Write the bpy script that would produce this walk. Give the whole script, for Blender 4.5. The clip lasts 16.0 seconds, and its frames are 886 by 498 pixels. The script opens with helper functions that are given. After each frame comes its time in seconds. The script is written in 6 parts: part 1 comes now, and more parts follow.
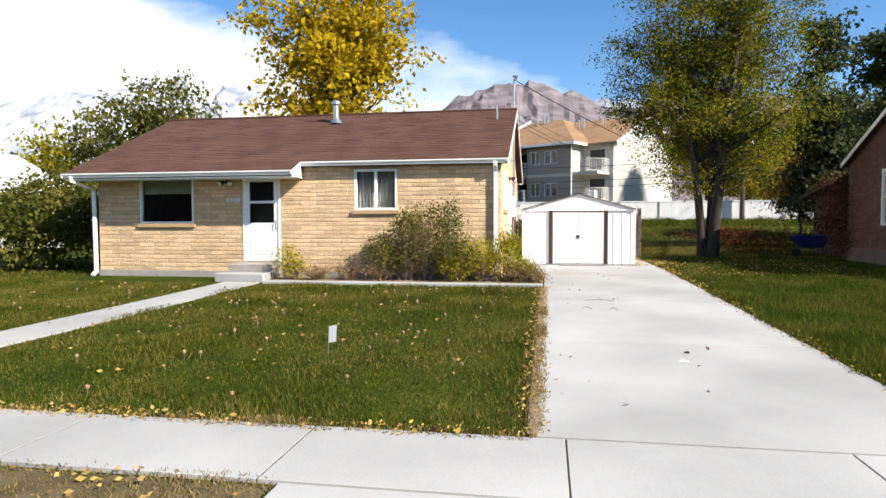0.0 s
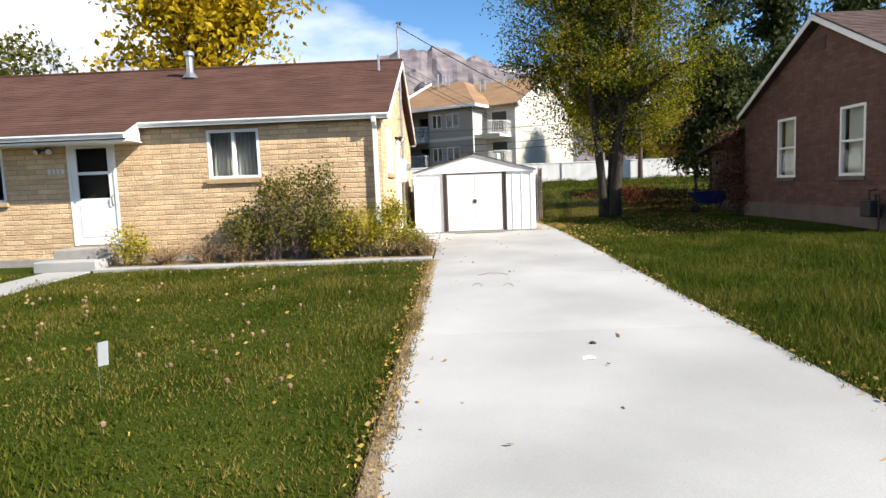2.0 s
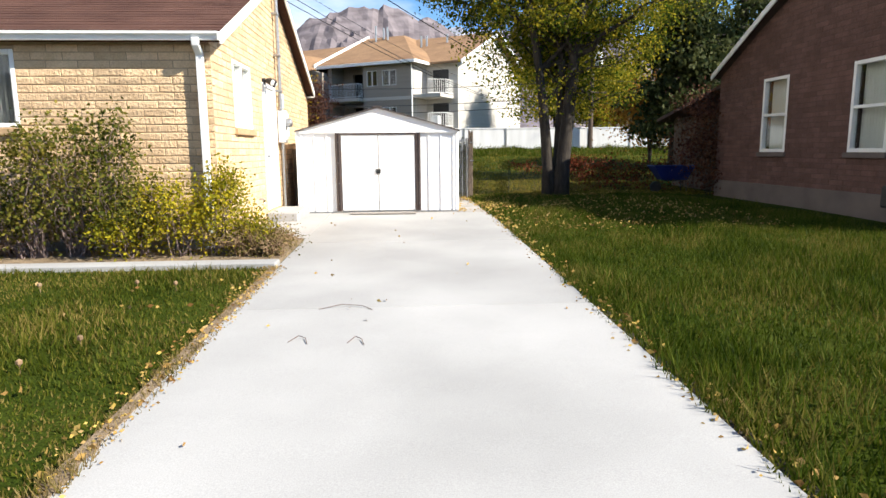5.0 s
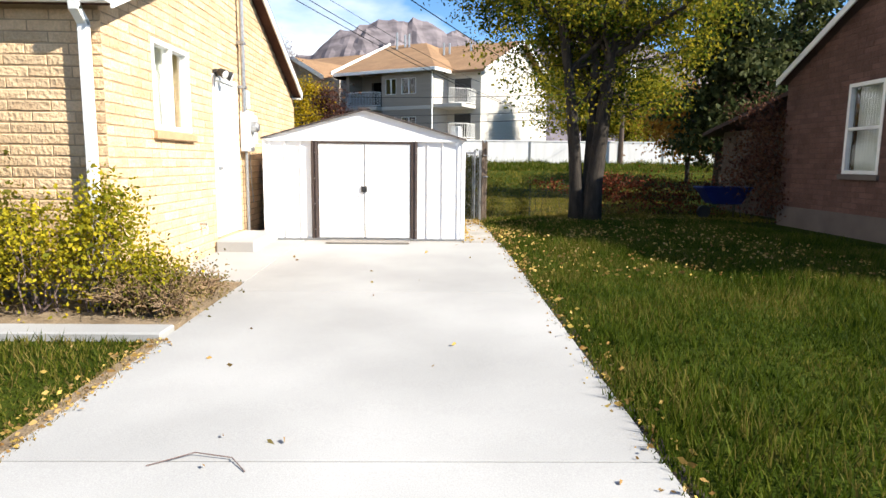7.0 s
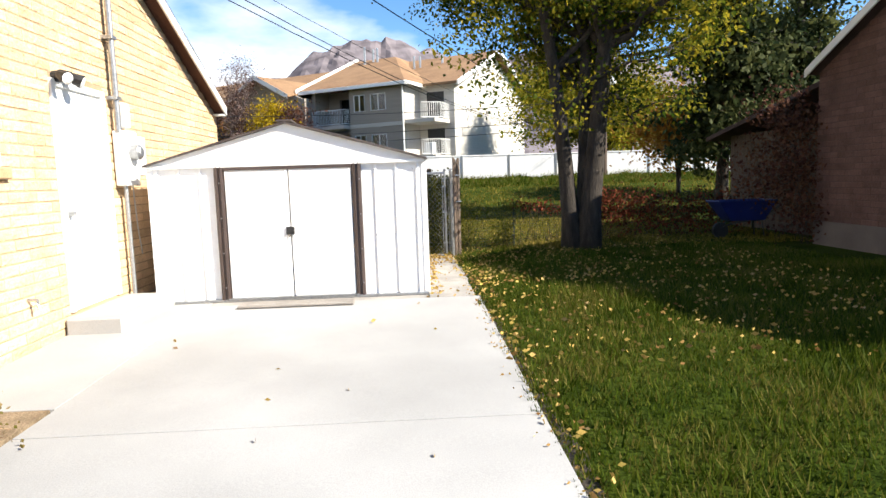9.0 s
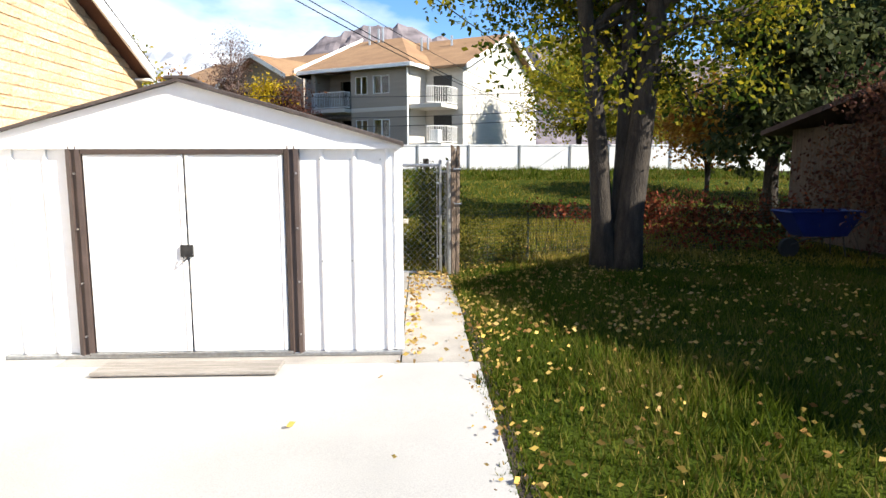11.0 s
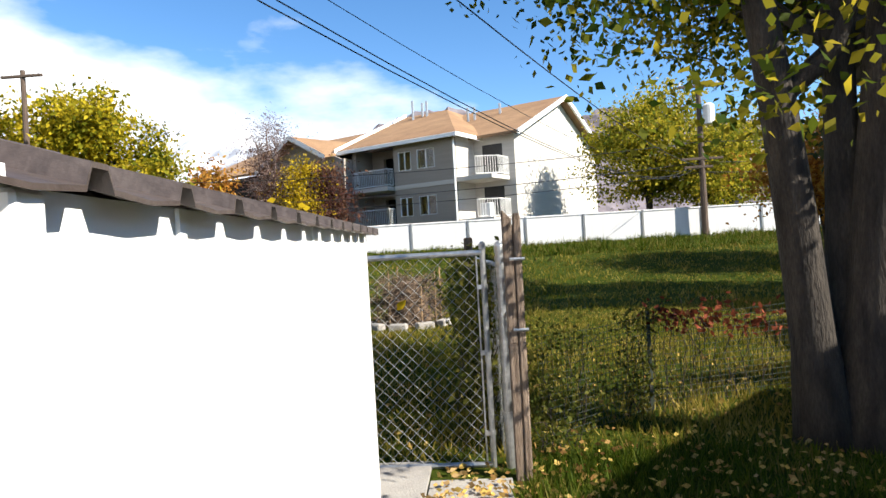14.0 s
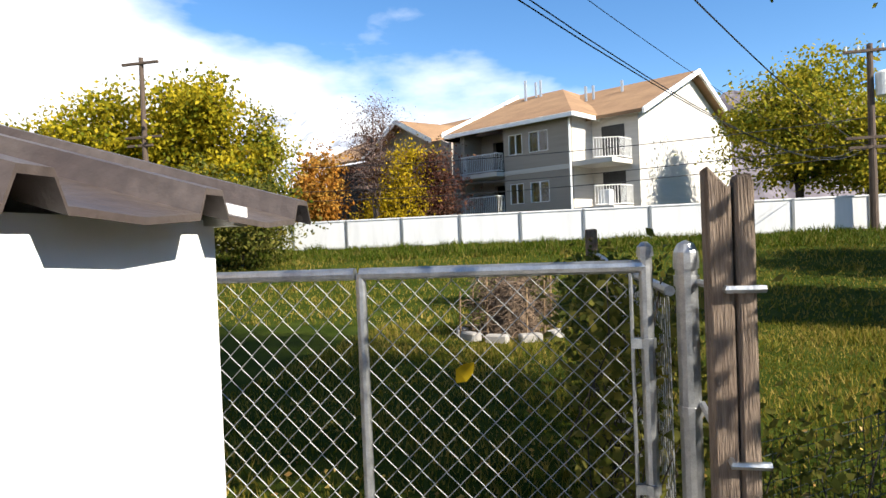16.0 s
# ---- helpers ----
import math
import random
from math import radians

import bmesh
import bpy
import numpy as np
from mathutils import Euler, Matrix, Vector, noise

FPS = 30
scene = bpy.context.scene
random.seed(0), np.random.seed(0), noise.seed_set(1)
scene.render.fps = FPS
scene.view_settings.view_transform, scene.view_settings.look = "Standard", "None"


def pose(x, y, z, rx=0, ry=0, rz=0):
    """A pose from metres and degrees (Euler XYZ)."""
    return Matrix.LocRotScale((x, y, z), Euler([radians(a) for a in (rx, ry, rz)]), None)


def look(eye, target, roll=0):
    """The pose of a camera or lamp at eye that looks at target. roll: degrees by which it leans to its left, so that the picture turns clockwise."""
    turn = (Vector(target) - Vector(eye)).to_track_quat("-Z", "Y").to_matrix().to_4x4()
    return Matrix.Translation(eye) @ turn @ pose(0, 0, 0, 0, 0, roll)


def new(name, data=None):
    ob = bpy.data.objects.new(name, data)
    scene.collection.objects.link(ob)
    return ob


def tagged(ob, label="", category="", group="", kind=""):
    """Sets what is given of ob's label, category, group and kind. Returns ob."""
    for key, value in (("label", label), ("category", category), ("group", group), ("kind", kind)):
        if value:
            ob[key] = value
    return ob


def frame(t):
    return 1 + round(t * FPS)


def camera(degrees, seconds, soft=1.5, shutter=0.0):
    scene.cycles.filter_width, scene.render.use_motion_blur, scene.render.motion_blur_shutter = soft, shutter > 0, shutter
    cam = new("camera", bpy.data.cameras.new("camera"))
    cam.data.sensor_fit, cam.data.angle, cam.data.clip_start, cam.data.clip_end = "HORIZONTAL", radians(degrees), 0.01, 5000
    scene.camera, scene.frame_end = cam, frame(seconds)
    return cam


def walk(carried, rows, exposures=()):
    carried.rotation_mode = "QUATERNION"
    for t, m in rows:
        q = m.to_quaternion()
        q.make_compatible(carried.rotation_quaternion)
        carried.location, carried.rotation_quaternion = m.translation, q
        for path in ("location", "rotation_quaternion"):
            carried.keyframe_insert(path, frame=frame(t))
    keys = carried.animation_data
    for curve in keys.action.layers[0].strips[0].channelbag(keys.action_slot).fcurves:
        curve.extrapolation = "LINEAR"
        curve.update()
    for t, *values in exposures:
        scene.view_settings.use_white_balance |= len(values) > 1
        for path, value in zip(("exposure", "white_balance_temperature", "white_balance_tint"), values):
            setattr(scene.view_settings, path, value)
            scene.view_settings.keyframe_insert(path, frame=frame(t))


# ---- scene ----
cam = camera(70.8, 16.0)
PATH = [
    (0, (-0.848, -18.145, 1.307), (-1.18, -16.175, 1.216), -0.2),
    (0.5, (-0.824, -17.769, 1.299), (-1.257, -15.822, 1.149), -1.8),
    (1, (-0.697, -17.388, 1.284), (-1.138, -15.442, 1.15), -0.9),
    (1.5, (-0.631, -16.823, 1.264), (-0.727, -14.847, 0.967), -1.1),
    (2, (-0.456, -16.285, 1.234), (-0.508, -14.296, 1.036), -2.2),
    (2.5, (-0.308, -15.663, 1.19), (0.038, -13.7, 1.026), 0.3),
    (3, (-0.169, -15.009, 1.159), (0.151, -13.048, 0.936), -1.2),
    (3.5, (0.031, -14.367, 1.17), (0.271, -12.391, 0.975), 0.0),
    (4, (0.17, -13.777, 1.245), (0.335, -11.8, 0.987), -1.0),
    (4.2, (0.252, -13.482, 1.226), (0.381, -11.506, 0.947), -1.3),
    (6.3, (0.896, -10.64, 1.236), (0.991, -8.669, 0.914), 0.5),
    (6.5, (0.934, -10.421, 1.254), (0.906, -8.445, 0.943), -0.5),
    (7, (1.059, -9.779, 1.263), (1.096, -7.798, 0.988), 0.6),
    (7.5, (1.102, -9.101, 1.286), (1.042, -7.115, 1.06), -0.9),
    (8, (1.177, -8.471, 1.306), (1.115, -6.485, 1.085), 1.0),
    (8.5, (1.257, -7.782, 1.341), (1.416, -5.8, 1.124), -0.5),
    (8.7, (1.318, -7.542, 1.357), (1.421, -5.558, 1.131), -1.5),
    (10.8, (1.69, -4.814, 1.425), (1.768, -2.826, 1.221), -2.4),
    (11, (1.706, -4.567, 1.439), (1.78, -2.586, 1.18), -0.1),
    (11.5, (1.717, -3.87, 1.477), (1.91, -1.892, 1.251), 0.2),
    (12, (1.785, -3.208, 1.464), (1.813, -1.215, 1.305), -0.9),
    (12.5, (1.788, -2.569, 1.475), (1.987, -0.593, 1.243), 0.3),
    (13, (1.881, -1.805, 1.479), (1.992, 0.179, 1.247), -0.9),
    (13.5, (1.901, -1.099, 1.515), (1.824, 0.895, 1.375), 0.7),
    (14, (1.943, -0.407, 1.534), (1.838, 1.591, 1.522), -3.3),
    (14.5, (1.929, 0.251, 1.557), (1.706, 2.239, 1.588), -2.9),
    (15, (1.898, 1.009, 1.574), (1.568, 2.981, 1.511), -3.4),
    (15.5, (1.854, 1.359, 1.565), (1.403, 3.306, 1.508), -2.2),
    (16, (1.822, 1.861, 1.577), (1.364, 3.807, 1.546), -2.3),
]
walk(cam, [(t, look(e, g, r)) for t, e, g, r in PATH], [(0.0, 1.06), (3.5, 1.12), (6.5, 1.22), (8.5, 1.30), (11.0, 1.38), (13.0, 1.38), (14.5, 1.30), (16.0, 1.28)])
# ---------------- world, sun ----------------
SUN_DIR = Vector((0.725, -0.355, 0.58)).normalized()
world = bpy.data.worlds.new("world")
scene.world = world
world.use_nodes = True
wn, wl = world.node_tree.nodes, world.node_tree.links
sky = wn.new("ShaderNodeTexSky")
sky.sky_type, sky.sun_disc = "NISHITA", False
sky.sun_elevation = math.asin(SUN_DIR.z)
sky.sun_rotation = math.atan2(SUN_DIR.x, SUN_DIR.y)
sky.altitude, sky.air_density, sky.dust_density, sky.ozone_density = 1400, 1.0, 0.4, 2.0
tc = wn.new("ShaderNodeTexCoord")
cmap = wn.new("ShaderNodeMapping")
cmap.inputs["Scale"].default_value = (1.0, 1.0, 2.6)
cmap.inputs["Location"].default_value = (0.55, 0.1, 0.2)
cn = wn.new("ShaderNodeTexNoise")
cn.inputs["Scale"].default_value, cn.inputs["Detail"].default_value, cn.inputs["Roughness"].default_value = 1.35, 8, 0.52
cr = wn.new("ShaderNodeValToRGB")
cr.color_ramp.elements[0].position, cr.color_ramp.elements[1].position = 0.55, 0.67
cmix = wn.new("ShaderNodeMix")
cmix.data_type = "RGBA"
cmix.inputs["B"].default_value = (11.5, 11.7, 12.0, 1)
wl.new(tc.outputs["Generated"], cmap.inputs["Vector"])
wl.new(cmap.outputs["Vector"], cn.inputs["Vector"])
sep = wn.new("ShaderNodeSeparateXYZ")
lean_ = wn.new("ShaderNodeMath")
lean_.operation = "MULTIPLY_ADD"
lean_.inputs[1].default_value = -0.55
wl.new(tc.outputs["Generated"], sep.inputs[0])
wl.new(sep.outputs["X"], lean_.inputs[0])
wl.new(cn.outputs[0], lean_.inputs[2])
rise_ = wn.new("ShaderNodeMath")
rise_.operation = "MULTIPLY_ADD"
rise_.inputs[1].default_value = -0.5
wl.new(sep.outputs["Z"], rise_.inputs[0])
wl.new(lean_.outputs[0], rise_.inputs[2])
wl.new(rise_.outputs[0], cr.inputs[0])
vivid = wn.new("ShaderNodeHueSaturation")
vivid.inputs["Saturation"].default_value, vivid.inputs["Value"].default_value = 1.22, 1.72
wl.new(sky.outputs[0], vivid.inputs["Color"])
wl.new(cr.outputs[0], cmix.inputs["Factor"])
wl.new(vivid.outputs[0], cmix.inputs["A"])
wl.new(cmix.outputs["Result"], wn["Background"].inputs[0])
wn["Background"].inputs[1].default_value = 0.055
sun = new("sun", bpy.data.lights.new("sun", "SUN"))
sun.data.energy, sun.data.angle, sun.data.color = 5.0, 0.009, (1.0, 0.93, 0.81)
sun.matrix_world = look(SUN_DIR * 50, (0, 0, 0))


# ---------------- materials ----------------
def mat(name, a, b, scale=8.0, rough=0.85, bump=0.0, bscale=60.0, metal=0.0, stretch=(1, 1, 1), island=0.0, fine=0.0, spec=0.5, detail=5.0):
    """Two tones mixed by broad noise, a fine grain, piece-to-piece variation and relief."""
    m = bpy.data.materials.new(name)
    m.use_nodes = True
    n, l = m.node_tree.nodes, m.node_tree.links
    p = n["Principled BSDF"]
    co = n.new("ShaderNodeTexCoord")
    mp = n.new("ShaderNodeMapping")
    mp.inputs["Scale"].default_value = stretch
    geo = n.new("ShaderNodeNewGeometry")
    l.new(geo.outputs["Position"], mp.inputs["Vector"])
    t1 = n.new("ShaderNodeTexNoise")
    t1.inputs["Scale"].default_value, t1.inputs["Detail"].default_value = scale, detail
    l.new(mp.outputs["Vector"], t1.inputs["Vector"])
    r = n.new("ShaderNodeValToRGB")
    r.color_ramp.elements[0].position, r.color_ramp.elements[1].position = 0.33, 0.67
    r.color_ramp.elements[0].color, r.color_ramp.elements[1].color = (*a, 1), (*b, 1)
    l.new(t1.outputs[0], r.inputs[0])
    out = r.outputs[0]
    if fine:
        t2 = n.new("ShaderNodeTexNoise")
        t2.inputs["Scale"].default_value, t2.inputs["Detail"].default_value = bscale * 1.7, 3
        l.new(mp.outputs["Vector"], t2.inputs["Vector"])
        mr = n.new("ShaderNodeMapRange")
        mr.inputs["From Min"].default_value, mr.inputs["From Max"].default_value = 0.3, 0.7
        mr.inputs["To Min"].default_value, mr.inputs["To Max"].default_value = 1 - fine, 1 + fine
        l.new(t2.outputs[0], mr.inputs["Value"])
        hs = n.new("ShaderNodeHueSaturation")
        l.new(mr.outputs[0], hs.inputs["Value"])
        l.new(out, hs.inputs["Color"])
        out = hs.outputs[0]
    if island:
        oi = n.new("ShaderNodeObjectInfo")
        ad = n.new("ShaderNodeMath")
        ad.operation = "ADD"
        l.new(geo.outputs["Random Per Island"], ad.inputs[0])
        l.new(oi.outputs["Random"], ad.inputs[1])
        fr = n.new("ShaderNodeMath")
        fr.operation = "FRACT"
        l.new(ad.outputs[0], fr.inputs[0])
        mr = n.new("ShaderNodeMapRange")
        mr.inputs["To Min"].default_value, mr.inputs["To Max"].default_value = 1 - island, 1 + island
        l.new(fr.outputs[0], mr.inputs["Value"])
        hs = n.new("ShaderNodeHueSaturation")
        l.new(mr.outputs[0], hs.inputs["Value"])
        l.new(out, hs.inputs["Color"])
        out = hs.outputs[0]
    l.new(out, p.inputs["Base Color"])
    p.inputs["Roughness"].default_value, p.inputs["Metallic"].default_value = rough, metal
    p.inputs["Specular IOR Level"].default_value = spec
    if bump:
        t3 = n.new("ShaderNodeTexNoise")
        t3.inputs["Scale"].default_value, t3.inputs["Detail"].default_value = bscale, 4
        l.new(mp.outputs["Vector"], t3.inputs["Vector"])
        bp = n.new("ShaderNodeBump")
        bp.inputs["Strength"].default_value, bp.inputs["Distance"].default_value = bump, 0.02
        l.new(t3.outputs[0], bp.inputs["Height"])
        l.new(bp.outputs[0], p.inputs["Normal"])
    return m


def leafmat(name, cols, trans=0.35, rough=0.6):
    """Foliage: each leaf takes its own tone, and light shines through it."""
    m = bpy.data.materials.new(name)
    m.use_nodes = True
    n, l = m.node_tree.nodes, m.node_tree.links
    p = n["Principled BSDF"]
    geo = n.new("ShaderNodeNewGeometry")
    r = n.new("ShaderNodeValToRGB")
    while len(r.color_ramp.elements) < len(cols):
        r.color_ramp.elements.new(0.5)
    for i, c in enumerate(cols):
        r.color_ramp.elements[i].position = i / max(1, len(cols) - 1)
        r.color_ramp.elements[i].color = (*c, 1)
    t = n.new("ShaderNodeTexNoise")
    t.inputs["Scale"].default_value, t.inputs["Detail"].default_value = 0.9, 2
    l.new(geo.outputs["Position"], t.inputs["Vector"])
    mx = n.new("ShaderNodeMath")
    mx.operation = "MULTIPLY_ADD"
    l.new(t.outputs[0], mx.inputs[0])
    mx.inputs[1].default_value = 1.6
    mx.inputs[2].default_value = -0.8
    ad = n.new("ShaderNodeMath")
    ad.operation = "ADD"
    l.new(geo.outputs["Random Per Island"], ad.inputs[0])
    l.new(mx.outputs[0], ad.inputs[1])
    l.new(ad.outputs[0], r.inputs[0])
    l.new(r.outputs[0], p.inputs["Base Color"])
    p.inputs["Roughness"].default_value = rough
    p.inputs["Specular IOR Level"].default_value = 0.06
    tr = n.new("ShaderNodeBsdfTranslucent")
    l.new(r.outputs[0], tr.inputs["Color"])
    ms = n.new("ShaderNodeMixShader")
    ms.inputs[0].default_value = trans
    l.new(p.outputs[0], ms.inputs[1])
    l.new(tr.outputs[0], ms.inputs[2])
    l.new(ms.outputs[0], n["Material Output"].inputs["Surface"])
    return m


def glass(name, tint=(0.9, 0.95, 0.95), rough=0.02):
    m = bpy.data.materials.new(name)
    m.use_nodes = True
    p = m.node_tree.nodes["Principled BSDF"]
    p.inputs["Base Color"].default_value = (*tint, 1)
    p.inputs["Transmission Weight"].default_value = 1.0
    p.inputs["Roughness"].default_value = rough
    p.inputs["IOR"].default_value = 1.45
    return m


M_SOIL = mat("lawn_soil", (0.022, 0.036, 0.004), (0.045, 0.058, 0.008), 1.3, 0.95, 0.8, 40, fine=0.45, spec=0.03)
M_CONC = mat("concrete", (0.305, 0.302, 0.293), (0.41, 0.405, 0.394), 0.55, 0.9, 0.07, 90, island=0.05, fine=0.10, spec=0.25, detail=9.0)
M_WIRE = mat("bright_fence_wire", (0.26, 0.26, 0.25), (0.33, 0.33, 0.32), 40.0, 0.5)
M_DIRT = mat("dark_soil", (0.0245, 0.0182, 0.0126), (0.0525, 0.0385, 0.0245), 9.0, 0.95, 0.8, 50, fine=0.3)
M_CONC_OLD = mat("old_concrete", (0.25, 0.232, 0.212), (0.35, 0.33, 0.3), 3.0, 0.9, 0.4, 70, fine=0.15)
M_ASPH = mat("asphalt", (0.045, 0.045, 0.047), (0.065, 0.063, 0.06), 2.0, 0.95, 0.6, 120, fine=0.3)
M_BRICK = mat("tan_brick", (0.56, 0.385, 0.225), (0.66, 0.475, 0.29), 5.0, 0.9, 1.0, 26, island=0.16, fine=0.12)
M_MORTAR = mat("tan_mortar", (0.33, 0.235, 0.14), (0.43, 0.31, 0.19), 6.0, 0.95, 0.4, 80, fine=0.1)
M_BROWN = mat("brown_brick", (0.095, 0.05, 0.04), (0.135, 0.073, 0.058), 4.0, 0.9, 1.0, 26, island=0.18, fine=0.12)
M_BMORTAR = mat("brown_mortar", (0.075, 0.043, 0.036), (0.1, 0.058, 0.049), 4.0, 0.95, 0.4, 60)
M_ROOF = mat("brown_shingle", (0.0736, 0.0355, 0.0266), (0.104, 0.0518, 0.0382), 1.6, 0.95, 0.6, 90, island=0.10, fine=0.22, spec=0.2)
M_ROOF2 = mat("grey_brown_shingle", (0.0825, 0.0562, 0.051), (0.12, 0.0825, 0.0735), 2.0, 0.95, 0.6, 70, island=0.2, fine=0.22, spec=0.2)
M_ROOFT = mat("tan_shingle", (0.22, 0.132, 0.075), (0.29, 0.18, 0.1), 0.8, 0.95, 0.4, 20, fine=0.2, spec=0.2)
M_WHITE = mat("white_paint", (0.76, 0.76, 0.74), (0.82, 0.82, 0.80), 3.0, 0.45, 0.05, 60, fine=0.02)
M_SHED = mat("white_enamel_steel", (0.80, 0.80, 0.80), (0.84, 0.84, 0.83), 2.5, 0.42, 0.03, 14, fine=0.02)
M_SHEDTRIM = mat("brown_enamel_steel", (0.0562, 0.039, 0.0338), (0.075, 0.0525, 0.045), 6.0, 0.45, 0.1, 60, fine=0.1)
M_SHEDROOF = mat("weathered_brown_steel", (0.0468, 0.0341, 0.0303), (0.0825, 0.066, 0.0578), 5.0, 0.5, 0.2, 40, fine=0.2)
M_GALV = mat("galvanised_steel", (0.336, 0.344, 0.352), (0.464, 0.472, 0.48), 30.0, 0.42, 0.1, 120, 0.85, fine=0.1)
M_DARKMETAL = mat("dark_metal", (0.025, 0.025, 0.026), (0.05, 0.05, 0.05), 20.0, 0.5, 0.1, 80, 0.4)
# Near-black: darkness of unlit rooms put into the colour; also the clod's own tone.
M_DARK = mat("unlit_room_and_clod", (0.012, 0.011, 0.010), (0.02, 0.018, 0.016), 2.0, 0.9)
M_BLIND = mat("cream_blind", (0.42, 0.38, 0.28), (0.48, 0.44, 0.33), 3.0, 0.8)
M_CURTAIN = mat("grey_curtain", (0.16, 0.16, 0.15), (0.26, 0.26, 0.25), 14.0, 0.9, stretch=(4, 4, 0.2))
M_GLASS = glass("window_glass")
M_WOODOLD = mat("weathered_wood", (0.128, 0.0892, 0.0638), (0.255, 0.191, 0.14), 6.0, 0.95, 1.0, 30, stretch=(8, 8, 0.5), fine=0.25)
M_BARK = mat("grey_brown_bark", (0.017, 0.013, 0.01), (0.05, 0.04, 0.031), 5.0, 0.95, 1.0, 22, stretch=(2.5, 2.5, 0.6), fine=0.3)
M_TWIG = mat("bare_twig", (0.12, 0.085, 0.075), (0.2, 0.145, 0.13), 3.0, 0.9)
M_STRAW = mat("dry_stalks", (0.145, 0.085, 0.0425), (0.323, 0.221, 0.128), 8.0, 0.95, island=0.3)
M_GREYSID = mat("taupe_siding", (0.27, 0.235, 0.2), (0.3, 0.265, 0.225), 1.0, 0.85, stretch=(0.4, 0.4, 8), fine=0.05)
M_CREAMSID = mat("cream_siding", (0.46, 0.435, 0.39), (0.52, 0.49, 0.445), 1.0, 0.8, stretch=(0.4, 0.4, 8), fine=0.04)
# White of the vinyl fence; on the neighbour's roof it is painted sun glare.
M_VINYL_GLARE = mat("white_vinyl_and_roof_glare", (0.607, 0.607, 0.607), (0.718, 0.718, 0.718), 0.8, 0.6, stretch=(3, 3, 0.4), fine=0.05)
M_ROCK = mat("grey_cliff_rock", (0.118, 0.102, 0.109), (0.205, 0.18, 0.191), 0.012, 1.0, stretch=(1, 1, 2.2), spec=0.0, fine=0.0, detail=12)
# Snow and rock dulled to grey-blue: distance haze mixed into the colour.
M_SNOW = mat("hazy_snowy_rock", (0.221, 0.238, 0.281), (0.527, 0.544, 0.578), 0.006, 1.0, stretch=(1, 1, 0.7), spec=0.0, detail=14)
# Creosote brown of the poles; on the rear wing it is painted shade.
M_POLE_SHADE = mat("creosote_and_wing_shade", (0.06, 0.04, 0.03), (0.10, 0.07, 0.05), 5.0, 0.9, 0.4, 40, stretch=(4, 4, 0.4))
M_BLACK = mat("black_rubber", (0.012, 0.012, 0.013), (0.02, 0.02, 0.02), 10.0, 0.6)
M_BLUE = mat("blue_plastic", (0.006, 0.014, 0.1), (0.009, 0.02, 0.14), 4.0, 0.45)
M_GREYBOX = mat("grey_meter_steel", (0.62, 0.62, 0.60), (0.70, 0.70, 0.68), 8.0, 0.5)
M_GWIRE = mat("green_wire", (0.02, 0.03, 0.02), (0.04, 0.05, 0.035), 20.0, 0.6)
M_PAPER = mat("white_paper", (0.80, 0.80, 0.79), (0.84, 0.84, 0.83), 10.0, 0.8)
M_SILL = mat("sandstone_sill", (0.378, 0.252, 0.135), (0.45, 0.306, 0.171), 8.0, 0.9, 0.3, 60, fine=0.1)
M_PINKFND = mat("painted_foundation", (0.1, 0.083, 0.076), (0.14, 0.115, 0.102), 2.0, 0.9, 0.3, 50)
L_GRASS = leafmat("grass_blades", [(0.023, 0.041, 0.003), (0.047, 0.074, 0.005), (0.078, 0.098, 0.009), (0.15, 0.125, 0.03)], 0.35)
L_FIELD = leafmat("dry_field_grass", [(0.065, 0.082, 0.007), (0.17, 0.145, 0.02), (0.30, 0.22, 0.055)], 0.35)
L_VERGE = leafmat("dry_verge_grass", [(0.09, 0.085, 0.018), (0.18, 0.135, 0.05), (0.26, 0.19, 0.085)], 0.25)
L_ELM = leafmat("elm_leaves", [(0.034, 0.064, 0.008), (0.08, 0.105, 0.01), (0.18, 0.17, 0.016), (0.35, 0.28, 0.022)], 0.55)
L_YEL = leafmat("yellow_maple_leaves", [(0.26, 0.19, 0.01), (0.46, 0.32, 0.012), (0.58, 0.42, 0.025)], 0.50)
L_YG = leafmat("yellow_green_leaves", [(0.1, 0.13, 0.014), (0.27, 0.25, 0.02), (0.45, 0.35, 0.03)], 0.50)
L_OLIVE = leafmat("olive_leaves", [(0.05, 0.066, 0.012), (0.11, 0.115, 0.022), (0.19, 0.165, 0.035)], 0.45)
L_DARK = leafmat("dark_conifer_needles", [(0.02, 0.033, 0.012), (0.05, 0.062, 0.022), (0.1, 0.11, 0.04)], 0.35)
L_ORANGE = leafmat("orange_leaves", [(0.255, 0.102, 0.017), (0.383, 0.17, 0.0255), (0.425, 0.255, 0.051)], 0.35)
L_PURPLE = leafmat("dark_red_leaves", [(0.049, 0.0175, 0.0154), (0.098, 0.042, 0.028), (0.14, 0.07, 0.042)], 0.3)
L_RED = leafmat("red_creeper_leaves", [(0.0525, 0.0263, 0.0135), (0.135, 0.0338, 0.0165), (0.27, 0.075, 0.0375)], 0.3)
L_BUSH = leafmat("shrub_leaves", [(0.055, 0.07, 0.014), (0.13, 0.13, 0.022), (0.23, 0.19, 0.035)], 0.40)
L_BUSHY = leafmat("yellow_shrub_leaves", [(0.14, 0.15, 0.015), (0.34, 0.3, 0.02), (0.52, 0.41, 0.025)], 0.45)
L_FALL = leafmat("fallen_leaves", [(0.2, 0.105, 0.035), (0.34, 0.21, 0.07), (0.5, 0.36, 0.09), (0.4, 0.27, 0.12)], 0.20)

